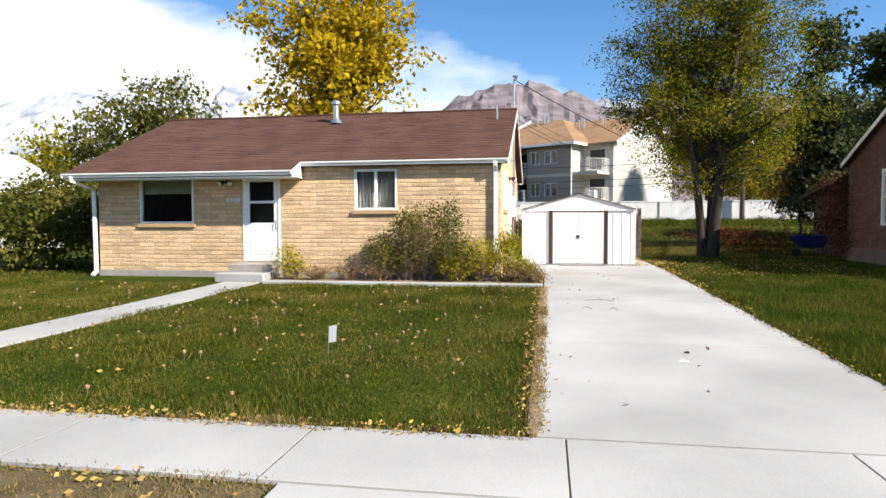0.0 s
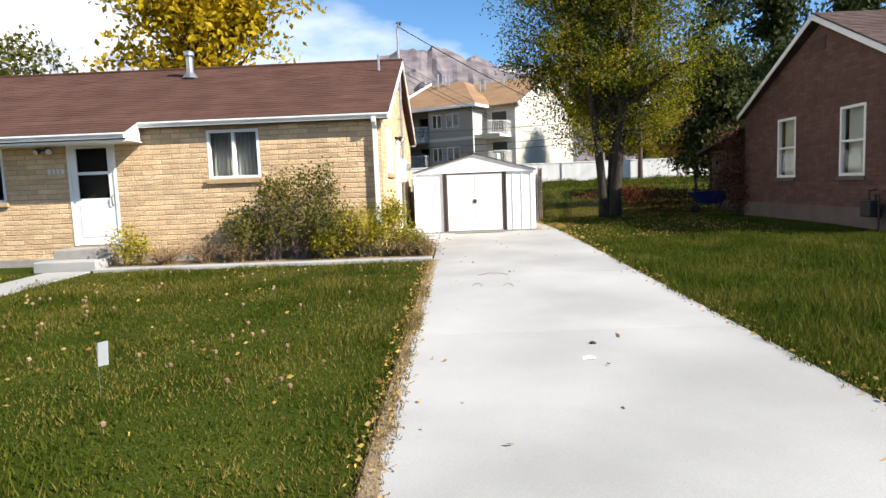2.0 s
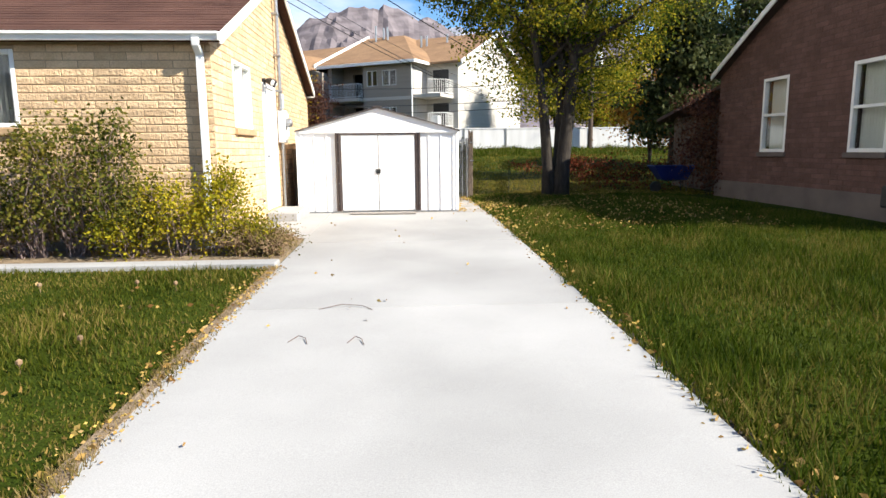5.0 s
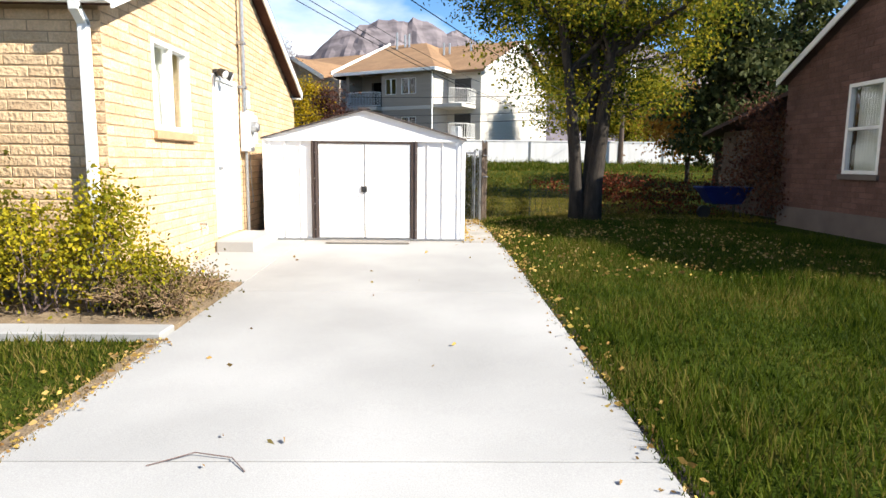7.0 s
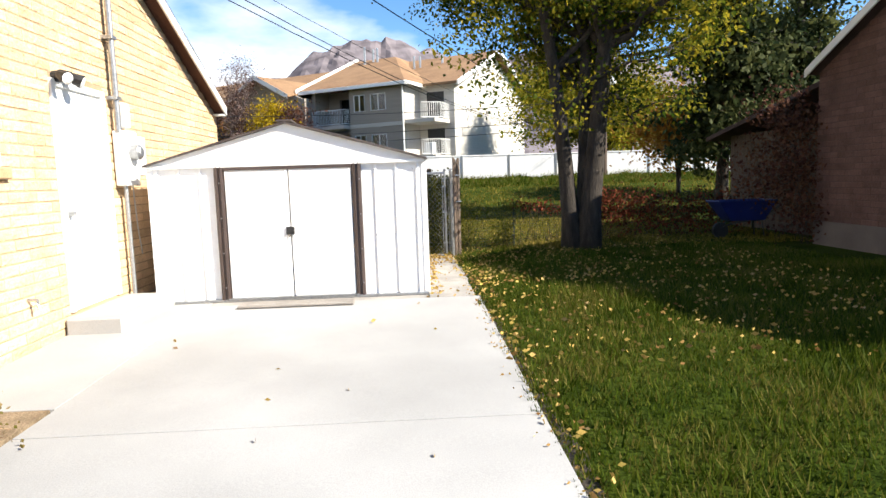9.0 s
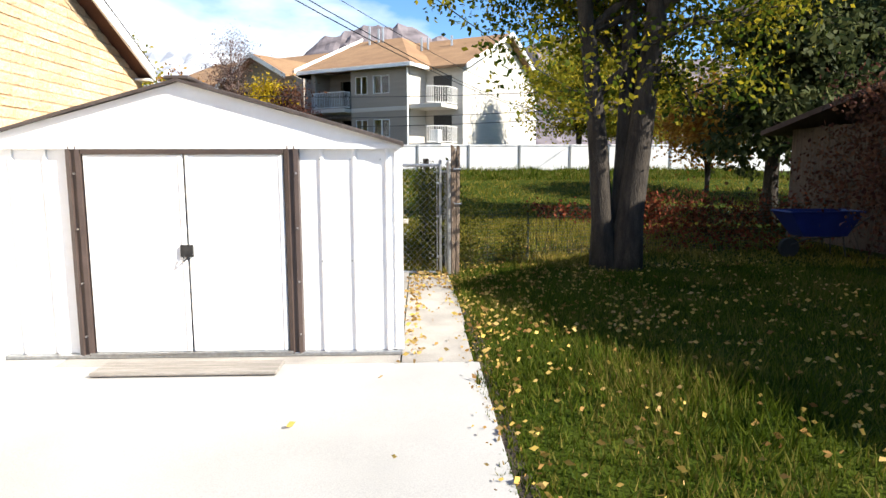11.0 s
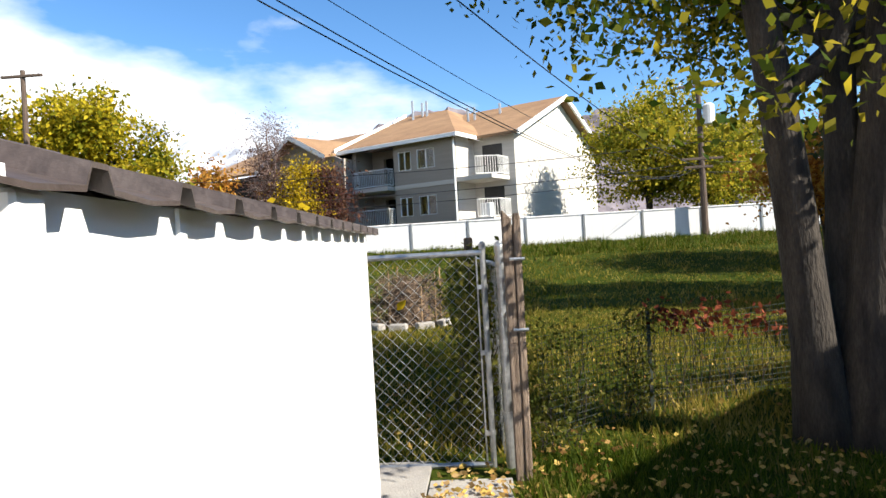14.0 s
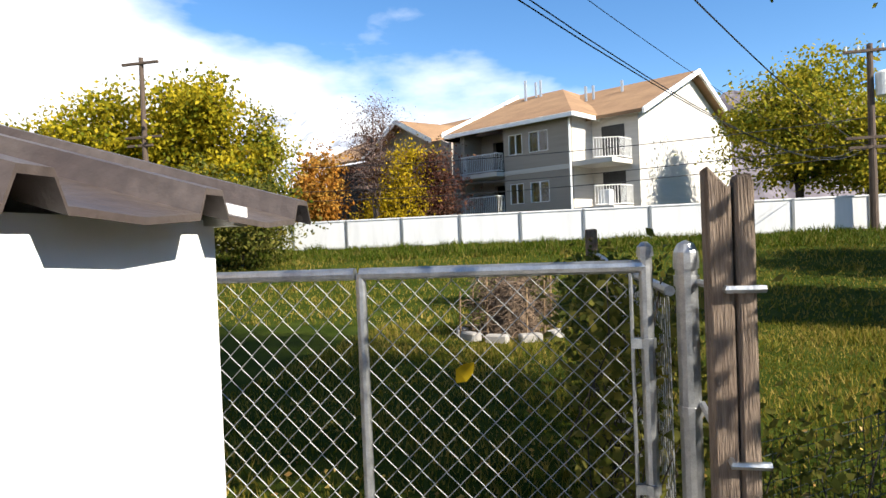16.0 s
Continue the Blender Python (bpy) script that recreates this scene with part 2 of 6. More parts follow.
L_LAWN = leafmat("front_lawn_blades", [(.032, .046, .004), (.062, .083, .008), (.105, .108, .014), (.22, .165, .05)], 0.35)
L_POPLAR = leafmat("poplar_leaves", [(.13, .15, .012), (.34, .28, .015), (.55, .42, .025)], 0.5)
M_DRY = mat("dry_verge_soil", (.085, .065, .035), (.17, .135, .075), 3.0, 0.95, 0.8, 60, fine=0.35, spec=0.05)
M_BED = mat("straw_strewn_soil", (.17, .125, .08), (.29, .22, .145), 5.0, 0.95, 0.8, 50, fine=0.3, spec=0.05)
M_HEAP = mat("withered_stalks", (.055, .036, .024), (.19, .13, .085), 8.0, 0.95, island=0.4)
M_PLANK = mat("bleached_plank", (.22, .20, .175), (.34, .31, .28), 5.0, 0.9, 0.6, 40, stretch=(0.6, 8, 8), fine=0.2)
M_LACE = mat("white_net_curtain", (.55, .54, .50), (.68, .67, .62), 14.0, 0.9, stretch=(4, 4, 0.2))


# ---------------- mesh tools ----------------
class Mesh:
    def __init__(self):
        self.v, self.f, self.cuts = [], [], []

    def add(self, verts, faces):
        k = len(self.v)
        self.cuts.append((k, len(self.f)))
        self.v += [tuple(p) for p in verts]
        self.f += [tuple(k + i for i in q) for q in faces]
        return self

    def box(self, a, b, bev=0.0, m=None):
        """A box from corner a to corner b, with chamfered long edges when bev is given."""
        if bev <= 0:
            vs = [(x, y, z) for x in (a[0], b[0]) for y in (a[1], b[1]) for z in (a[2], b[2])]
            fs = [(0, 1, 3, 2), (4, 6, 7, 5), (0, 4, 5, 1), (2, 3, 7, 6), (0, 2, 6, 4), (1, 5, 7, 3)]
        else:
            bm = bmesh.new()
            bmesh.ops.create_cube(bm, size=1)
            for p in bm.verts:
                p.co = Vector([(a[i] + b[i]) / 2 + p.co[i] * (b[i] - a[i]) for i in range(3)])
            bmesh.ops.bevel(bm, geom=bm.edges[:], offset=bev, segments=1, affect="EDGES")
            bm.verts.index_update()
            vs = [tuple(p.co) for p in bm.verts]
            fs = [tuple(q.index for q in f.verts) for f in bm.faces]
            bm.free()
        if m is not None:
            vs = [tuple(m @ Vector(p)) for p in vs]
        return self.add(vs, fs)

    def tube(self, pts, radii, n=8, cap=True):
        pts = [Vector(p) for p in pts]
        if not hasattr(radii, "__len__"):
            radii = [radii] * len(pts)
        vs, fs = [], []
        for i, p in enumerate(pts):
            d = (pts[min(i + 1, len(pts) - 1)] - pts[max(i - 1, 0)])
            d = d.normalized() if d.length > 1e-9 else Vector((0, 0, 1))
            s = d.cross(Vector((0.31, 0.95, 0.05))) if abs(d.z) > 0.9 else d.cross(Vector((0, 0, 1)))
            s.normalize()
            w = s.cross(d)
            for j in range(n):
                a = 2 * math.pi * j / n
                vs.append(p + (s * math.cos(a) + w * math.sin(a)) * radii[i])
        for i in range(len(pts) - 1):
            for j in range(n):
                k = (j + 1) % n
                fs.append((i * n + j, i * n + k, (i + 1) * n + k, (i + 1) * n + j))
        if cap:
            fs.append(tuple(range(n))[::-1])
            fs.append(tuple(range((len(pts) - 1) * n, len(pts) * n)))
        return self.add(vs, fs)

    def prism(self, poly, vec):
        """A flat polygon pushed along vec."""
        n = len(poly)
        vec = Vector(vec)
        vs = [Vector(p) for p in poly] + [Vector(p) + vec for p in poly]
        fs = [tuple(range(n))[::-1], tuple(range(n, 2 * n))] + [(i, (i + 1) % n, n + (i + 1) % n, n + i) for i in range(n)]
        return self.add(vs, fs)

    def apart(self, name, material, parent=None):
        """Each piece that was added becomes a part of its own."""
        ends = self.cuts[1:] + [(len(self.v), len(self.f))]
        out = []
        for (v0, f0), (v1, f1) in zip(self.cuts, ends):
            m = Mesh()
            m.add(self.v[v0:v1], [tuple(i - v0 for i in q) for q in self.f[f0:f1]])
            out.append(m.make(name, material, parent))
        return out

    def make(self, name, material, parent=None, smooth=False, fix=True):
        d = bpy.data.meshes.new(name)
        d.from_pydata(self.v, [], self.f)
        if fix:
            bm = bmesh.new()
            bm.from_mesh(d)
            bmesh.ops.recalc_face_normals(bm, faces=bm.faces)
            bm.to_mesh(d)
            bm.free()
        if smooth:
            d.polygons.foreach_set("use_smooth", [True] * len(d.polygons))
        d.materials.append(material)
        d.update()
        ob = new(name, d)
        if parent is not None:
            ob.parent = parent
        return ob


def raw(name, verts, faces, material, parent=None):
    """A mesh straight from arrays: verts (n, 3), faces (m, k)."""
    d = bpy.data.meshes.new(name)
    n, k = faces.shape
    d.vertices.add(len(verts))
    d.vertices.foreach_set("co", verts.astype(np.float32).ravel())
    d.loops.add(n * k)
    d.loops.foreach_set("vertex_index", faces.astype(np.int32).ravel())
    d.polygons.add(n)
    d.polygons.foreach_set("loop_start", np.arange(0, n * k, k, dtype=np.int32))
    d.update(calc_edges=True)
    d.validate()
    d.materials.append(material)
    ob = new(name, d)
    if parent is not None:
        ob.parent = parent
    return ob


def thing(name, label, category, at=(0, 0, 0), group="", kind=""):
    e = new(name)
    e.location = at
    e.empty_display_size = 0.2
    return tagged(e, label, category, group, kind)


def gz(y):
    """Height of the ground: falls gently to the street, rises to a bank before the back fence."""
    if y < -13.8:
        return -0.25
    if y < 0:
        return -0.25 * (-y / 13.8) ** 1.15
    if y < 15:
        return 0.0
    if y < 31:
        u = (y - 15) / 16
        return 1.22 * u * u * (3 - 2 * u)
    return 1.22


def gza(y):
    return np.vectorize(gz)(y)


rng = np.random.default_rng(7)


def blades(name, n, area, hgt, wid, material, keep=None, parent=None, lift=0.0):
    """Grass as single tapered blades over a rectangle, thinned by keep(x, y)."""
    x = rng.uniform(area[0], area[2], n)
    y = rng.uniform(area[1], area[3], n)
    if keep is not None:
        k = keep(x, y)
        x, y = x[k], y[k]
    n = len(x)
    z = gza(y) + lift
    patch = 0.8 + 0.62 * np.sin(x * 1.7 + 2 * np.sin(y * 0.9)) * np.sin(y * 1.3 + 1.5 * np.sin(x * 1.1))
    tuft = np.sin(x * 23 + 3 * np.sin(y * 11)) * np.sin(y * 21 + 3 * np.sin(x * 13))
    h = hgt * rng.uniform(0.45, 1.25, n) * np.clip(patch, 0.5, 1.3) * (1 + 0.45 * tuft)
    a = rng.uniform(0, 2 * np.pi, n)
    lean = rng.uniform(0.1, 0.9, n) * h
    b = rng.uniform(0, 2 * np.pi, n)
    w = wid * rng.uniform(0.6, 1.3, n)
    v = np.empty((n, 3, 3))
    v[:, 0] = np.stack([x - np.cos(a) * w, y - np.sin(a) * w, z - 0.005], 1)
    v[:, 1] = np.stack([x + np.cos(a) * w, y + np.sin(a) * w, z - 0.005], 1)
    v[:, 2] = np.stack([x + np.cos(b) * lean, y + np.sin(b) * lean, z + h], 1)
    return raw(name, v.reshape(-1, 3), np.arange(3 * n).reshape(-1, 3), material, parent)


def leaf_quads(c, size, flat=0.0, droop=0.3):
    """Pointed leaves as bent rhombi at the places c, turned at random."""
    n = len(c)
    d = rng.normal(size=(n, 3))
    d[:, 2] = d[:, 2] * (1 - flat) - droop
    d /= np.linalg.norm(d, axis=1)[:, None]
    e = rng.normal(size=(n, 3))
    e[:, 2] *= (1 - flat)
    s = np.cross(d, e)
    s /= np.linalg.norm(s, axis=1)[:, None] + 1e-9
    up = np.cross(s, d)
    L = (size * rng.uniform(0.6, 1.3, n))[:, None]
    v = np.empty((n, 4, 3))
    v[:, 0] = c
    v[:, 1] = c + d * L * 0.45 + s * L * 0.30 + up * L * 0.06
    v[:, 2] = c + d * L
    v[:, 3] = c + d * L * 0.45 - s * L * 0.30 + up * L * 0.06
    return v.reshape(-1, 3), np.arange(4 * n).reshape(-1, 4)


def limb(p, q, sag, n=6, wob=0.12):
    """A wandering polyline from p to q."""
    p, q = Vector(p), Vector(q)
    out = []
    w = (q - p).length * wob
    for i in range(n + 1):
        t = i / n
        c = p.lerp(q, t) + Vector((0, 0, sag * 4 * t * (1 - t)))
        if 0 < i < n:
            c += Vector(rng.normal(size=3)) * w * 0.35
        out.append(c)
    return out


def tree(name, label, base, stems, blobs, n_leaf, size, leaves, bark=None, r0=0.2, n_limb=26, clump=0.42, per=28, group="", droop=0.3, thin=0.0):
    """Tapered stems, limbs out to the crown's blobs (x, y, z, radius x, radius z), twigs, and leaves in loose sprays round them."""
    e = thing(name, label, "tree", base, group)
    bx, by, bz = base
    wood = Mesh()
    tips = []
    tops = []
    for (dx, dy, h, r, fx, fy) in stems:
        pts = []
        for i in range(9):
            t = i / 8
            pts.append(Vector((fx + dx * t ** 1.25 + 0.04 * math.sin(5 * t + dx), fy + dy * t ** 1.25 + 0.04 * math.cos(4 * t), h * t - 0.15)))
        rad = [r * (1.35 if i == 0 else 1.0) * (1 - 0.72 * i / 8) for i in range(9)]
        wood.tube(pts, rad, 10)
        tops.append((pts, rad))
    weights = np.array([b[3] ** 2 * b[4] for b in blobs])
    weights = weights / weights.sum()
    for i in range(n_limb):
        b = blobs[rng.choice(len(blobs), p=weights)]
        d = rng.normal(size=3)
        d /= np.linalg.norm(d)
        u = rng.uniform(0.45, 0.95)
        tip = Vector((b[0] - bx + d[0] * b[3] * u, b[1] - by + d[1] * b[3] * u, b[2] - bz + d[2] * b[4] * u))
        pts, rad = tops[int(rng.integers(len(tops)))]
        k = min(range(3, 9), key=lambda q: (pts[q] - tip).length + abs(pts[q].z - tip.z * 0.6) * 0.6)
        line = limb(pts[k], tip, 0.25)
        rr = min(rad[k] * 0.6, 0.09)
        wood.tube(line, [rr * (1 - 0.85 * j / 6) for j in range(7)], 5, False)
        for j in range(2, 7):
            tips.append(line[j])
            for _ in range(2):
                d2 = Vector(rng.normal(size=3)) * clump * 1.5
                d2.z *= 0.6
                q = line[j] + d2
                wood.tube([line[j], line[j].lerp(q, 0.5) + Vector((0, 0, 0.05)), q], [rr * 0.25, rr * 0.18, 0.004], 3, False)
                tips.append(q)
    wood.make("trunk", bark or M_BARK, e, True, False)
    if n_leaf:
        c = []
        extra = n_leaf // per
        pool = [np.array(t) for t in tips]
        while len(pool) < extra:
            b = blobs[rng.choice(len(blobs), p=weights)]
            d = rng.normal(size=3)
            d = d / np.linalg.norm(d) * rng.uniform(0.35, 1.02) ** 0.6
            pool.append(np.array((b[0] - bx + d[0] * b[3], b[1] - by + d[1] * b[3], b[2] - bz + d[2] * b[4])))
        for t in pool:
            if rng.random() < thin:
                continue
            k = int(per * rng.uniform(0.4, 1.6) * n_leaf / (per * len(pool)) + 0.5)
            c.append(t + rng.normal(size=(k, 3)) * clump * np.array((1, 1, 0.6)))
        v, f = leaf_quads(np.concatenate(c), size, droop=droop)
        raw("leaves", v, f, leaves, e)
    return e


def shrub(name, label, base, blobs, n_leaf, size, leaves, n_stem=30, category="shrub", clump=0.09, per=14, wood_mat=None):
    e = thing(name, label, category, base)
    wood = Mesh()
    c = []
    per_blob = max(1, n_stem // len(blobs))
    sprays = []
    for b in blobs:
        for i in range(per_blob):
            d = rng.normal(size=3)
            d[2] = abs(d[2])
            d /= np.linalg.norm(d)
            u = rng.uniform(0.5, 1.1)
            tip = Vector((b[0] + d[0] * b[3] * u, b[1] + d[1] * b[3] * u, max(0.05, b[2] + d[2] * b[4] * u)))
            root = Vector((b[0] * 0.9 + rng.normal() * 0.06, b[1] * 0.9 + rng.normal() * 0.06, -0.03))
            line = limb(root, tip, 0.06, 5)
            wood.tube(line, [0.009 * (1 - 0.7 * j / 5) for j in range(6)], 4, False)
            sprays += [np.array(p) for p in line[2:]] + [np.array(line[5])]
        m = int(n_leaf / per / len(blobs))
        for i in range(m):
            d = rng.normal(size=3)
            d[2] = abs(d[2]) if rng.random() < 0.75 else d[2]
            d = d / np.linalg.norm(d) * rng.uniform(0.3, 1.0) ** 0.5
            sprays.append(np.array((b[0] + d[0] * b[3], b[1] + d[1] * b[3], max(0.03, b[2] + d[2] * b[4]))))
    k = max(1, int(n_leaf / len(sprays)))
    for s in sprays:
        c.append(s + rng.normal(size=(k, 3)) * clump)
    c = np.concatenate(c)
    c[:, 2] = np.maximum(c[:, 2], 0.02)
    wood.make("stems", wood_mat or M_TWIG, e, False, False)
    v, f = leaf_quads(c, size, droop=0.1)
    raw("leaves", v, f, leaves, e)
    return e


# ---------------- ground, road, paving ----------------
g = Mesh()
ys = [-900, -300, -80, -30] + [-19 + i * 0.8 for i in range(65)] + [34, 60, 150, 500, 1500, 4500]
xs = [-4500, -1500, -400, -120, -50] + [-30 + 3 * i for i in range(21)] + [50, 120, 400, 1500, 4500]
for y in ys:
    for x in xs:
        g.v.append((x, y, gz(y)))
for j in range(len(ys) - 1):
    for i in range(len(xs) - 1):
        k = j * len(xs) + i
        g.f.append((k, k + 1, k + 1 + len(xs), k + len(xs)))
tagged(g.make("ground", M_SOIL), "grassy soil of the lawns and field", "ground", kind="structure")

road = Mesh().box((-200, -31, -0.5), (200, -20.4, -0.235))
tagged(road.make("road", M_ASPH), "grey asphalt residential street", "road", kind="structure")
kerb = Mesh().box((-60, -20.4, -0.5), (-2.9, -20.2, -0.17), 0.02).box((3.6, -20.4, -0.5), (60, -20.2, -0.17), 0.02)
tagged(kerb.make("kerb", M_CONC), "pale concrete kerb along the street", "kerb", kind="structure")

verge = Mesh().box((-60, -20.2, -0.4), (-2.45, -14.78, -0.244))
tagged(verge.make("verge_soil", M_DRY), "dry tan soil of the street verge", "soil", kind="structure")


def slab(parent, x0, x1, y0, y1, lift, material, gap=0.006, dip=None):
    """One concrete slab that follows the fall of the ground, with tooled edges."""
    m = Mesh()
    x0, x1, y0, y1 = x0 + gap, x1 - gap, y0 + gap, y1 - gap
    n = 4
    prof = []
    for i in range(n + 1):
        y = y0 + (y1 - y0) * i / n
        prof.append((y, gz(y) + lift))
    e = 0.0025
    rows = []
    for i, (y, z) in enumerate(prof):
        zz = z - (e if i in (0, n) else 0)
        rows.append([(x0, y, z - 0.14), (x0, y, zz - e), (x0 + e, y, zz), (x1 - e, y, zz), (x1, y, zz - e), (x1, y, z - 0.14)])
    rows.insert(1, [(p[0], p[1] + e, p[2] + e if 1 <= k <= 4 else p[2]) for k, p in enumerate(rows[0])])
    rows.insert(-1, [(p[0], p[1] - e, p[2] + e if 1 <= k <= 4 else p[2]) for k, p in enumerate(rows[-1])])
    vs = [p for r in rows for p in r]
    fs = []
    for i in range(len(rows) - 1):
        for k in range(5):
            fs.append((i * 6 + k, i * 6 + k + 1, i * 6 + 7 + k, i * 6 + 6 + k))
    fs.append((0, 1, 2, 3, 4, 5))
    fs.append(tuple(range(len(vs) - 6, len(vs)))[::-1])
    m.add(vs, fs)
    return m.make("slab", material, parent)


drive = tagged(new("driveway"), "pale concrete driveway in jointed slabs", "driveway", kind="structure")
for a, b in ((-13.75, -10.5), (-10.5, -7.1), (-7.1, -3.65), (-3.65, -0.15)):
    slab(drive, -0.93, 2.14, a, b, 0.03, M_CONC)
slab(drive, -0.93, 1.56, -0.15, 3.95, 0.028, M_CONC_OLD)
slab(drive, -1.90, -0.93, -3.2, -0.15, 0.03, M_CONC)
slab(drive, -1.90, -0.93, -0.15, 3.9, 0.028, M_CONC)
slab(drive, 1.56, 2.10, -0.15, 1.05, 0.03, M_CONC_OLD)
slab(drive, 1.56, 2.12, 1.05, 2.3, 0.026, M_CONC_OLD)
slab(drive, 1.56, 2.10, 2.3, 3.6, 0.022, M_CONC_OLD)
slab(drive, -2.4, 2.9, -20.2, -14.77, 0.03, M_CONC)
walkway = tagged(new("pavement"), "pale concrete pavement along the street", "pavement", kind="structure")
for i in range(-9, 10):
    x = -0.72 + 1.83 * i
    slab(walkway, x, x + 1.83, -14.75, -13.77, 0.03, M_CONC)
joint = Mesh()
for i in range(-9, 11):
    x = -0.72 + 1.83 * i
    joint.box((x - 0.0055, -14.74, -0.3), (x + 0.0055, -13.78, gz(-14.2) + 0.026))
tagged(joint.make("joint_fill", M_DIRT, walkway), kind="stuff")
far = Mesh().box((-120, -14.74, -0.4), (-17.2, -13.78, -0.222)).box((17.6, -14.74, -0.4), (120, -13.78, -0.222))
far.make("slab", M_CONC, walkway)
path = tagged(new("garden_path"), "narrow concrete path curving across the lawn to the door step", "path", kind="structure")
pm = Mesh()
top = []
for i in range(25):
    t = i / 24
    y = -5.15 - 8.58 * t
    x = -7.62 - 0.35 * t + 0.14 * math.sin(3 * t)
    top.append((x, y))
for i, (x, y) in enumerate(top):
    z = gz(y)
    pm.v += [(x - 0.42, y, z - 0.1), (x - 0.42, y, z + 0.028), (x + 0.42, y, z + 0.028), (x + 0.42, y, z - 0.1)]
    if i:
        k = 4 * i
        pm.f += [(k - 4 + j, k - 3 + j, k + 1 + j, k + j) for j in range(3)]
pm.make("strip", M_CONC, path)
curb = Mesh().box((-7.1, -5.24, -0.25), (-0.95, -4.98, 0.045 - 0.06), 0.012)
tagged(curb.make("garden_edging", M_CONC), "low concrete edging of the flower bed", "edging", kind="structure")
bed = Mesh().box((-7.1, -4.98, -0.3), (-1.91, -3.96, -0.03)).box((-1.9, -4.98, -0.3), (-0.96, -4.46, -0.03)).box((-1.9, -4.45, -0.3), (-0.96, -3.2, -0.02))
tagged(bed.make("flower_bed", M_BED), "dry bare soil of the flower bed", "soil", kind="structure")


# ---------------- walls of brick ----------------
def basis(o, u, n):
    """Local x along the wall, local y outwards, local z up."""
    u, n = Vector(u), Vector(n)
    return Matrix(((u.x, n.x, 0, o[0]), (u.y, n.y, 0, o[1]), (u.z, n.z, 1, o[2]), (0, 0, 0, 1)))


def wall_core(mesh, m, u0, u1, z0, z1, thick, holes):
    """A thick wall with openings cut through, as boxes butted together; its outer face is at local y = 0."""
    cuts = sorted({u0, u1, *[h[0] for h in holes], *[h[1] for h in holes]})
    for a, b in zip(cuts, cuts[1:]):
        spans = sorted((h[2], h[3]) for h in holes if h[0] <= a + 1e-6 and h[1] >= b - 1e-6)
        z = z0
        for s in spans:
            if s[0] > z:
                mesh.box((a, -thick, z), (b, 0, s[0]), 0, m)
            z = max(z, s[1])
        if z < z1:
            mesh.box((a, -thick, z), (b, 0, z1), 0, m)


def brick_shape(seed, L, H, D):
    """A split-face brick: a rough front with worn edges."""
    r = random.Random(seed)
    e = 0.008
    vs = [(-L / 2, 0, 0), (L / 2, 0, 0), (L / 2, 0, H), (-L / 2, 0, H)]
    fr = [(-L / 2 + e, 0, e), (0, 0, e), (L / 2 - e, 0, e), (L / 2 - e, 0, H / 2), (L / 2 - e, 0, H - e), (0, 0, H - e), (-L / 2 + e, 0, H - e), (-L / 2 + e, 0, H / 2), (r.uniform(-L / 4, L / 4), 0, H / 2)]
    vs += [(p[0] + r.uniform(-.003, .003), D * r.uniform(0.45, 1.0) * (1.25 if i == 8 else 1), p[2] + r.uniform(-.003, .003)) for i, p in enumerate(fr)]
    fs = [(4, 5, 12, 11), (5, 6, 7, 12), (12, 7, 8, 9), (11, 12, 9, 10), (0, 1, 6, 5), (0, 5, 4), (1, 2, 8, 7), (1, 7, 6), (2, 3, 10, 9), (2, 9, 8), (3, 0, 4, 11), (3, 11, 10)]
    return vs, fs


def brickwork(parent, m, u0, u1, z0, top, holes, material, L=0.39, pitch=0.10, joint=0.012, D=0.010, single=None):
    """Courses of brick in running bond on the wall m; bricks for which single(u, z) holds are objects of their own."""
    shapes = [brick_shape(s, 1.0, pitch - joint, D) for s in range(6)]
    datas = []
    for vs, fs in shapes:
        d = bpy.data.meshes.new("brick")
        d.from_pydata(vs, [], fs)
        d.materials.append(material)
        datas.append(d)
    bulk = Mesh()
    r = random.Random(3)
    z, row = z0, 0
    while True:
        zt = z + pitch - joint
        lo, hi = u0, u1
        lim = top(z + pitch)
        if lim is None:
            break
        lo, hi = max(lo, lim[0]), min(hi, lim[1])
        u = u0 - (L / 2 if row % 2 else 0) - r.uniform(0, 0.05)
        while u < hi:
            a, b = u, u + L - joint
            u += L
            segs = [(max(a, lo), min(b, hi))]
            for h in holes:
                if zt > h[2] + 0.02 and z < h[3] - 0.02:
                    nxt = []
                    for s in segs:
                        if s[1] <= h[0] or s[0] >= h[1]:
                            nxt.append(s)
                        else:
                            nxt += [(s[0], h[0]), (h[1], s[1])]
                    segs = nxt
            for s in segs:
                w = s[1] - s[0]
                if w < 0.04:
                    continue
                k = r.randrange(6)
                pm = m @ Matrix.Translation(((s[0] + s[1]) / 2, 0, z)) @ Matrix.Diagonal((w, r.uniform(0.7, 1.2), 1, 1))
                if single and single((s[0] + s[1]) / 2, z):
                    o = new("brick", datas[k])
                    o.parent = parent
                    o.matrix_basis = pm
                else:
                    bulk.add([pm @ Vector(p) for p in shapes[k][0]], shapes[k][1])
        z += pitch
        row += 1
    if bulk.v:
        tagged(bulk.make("brickwork", material, parent, False, False), kind="stuff")


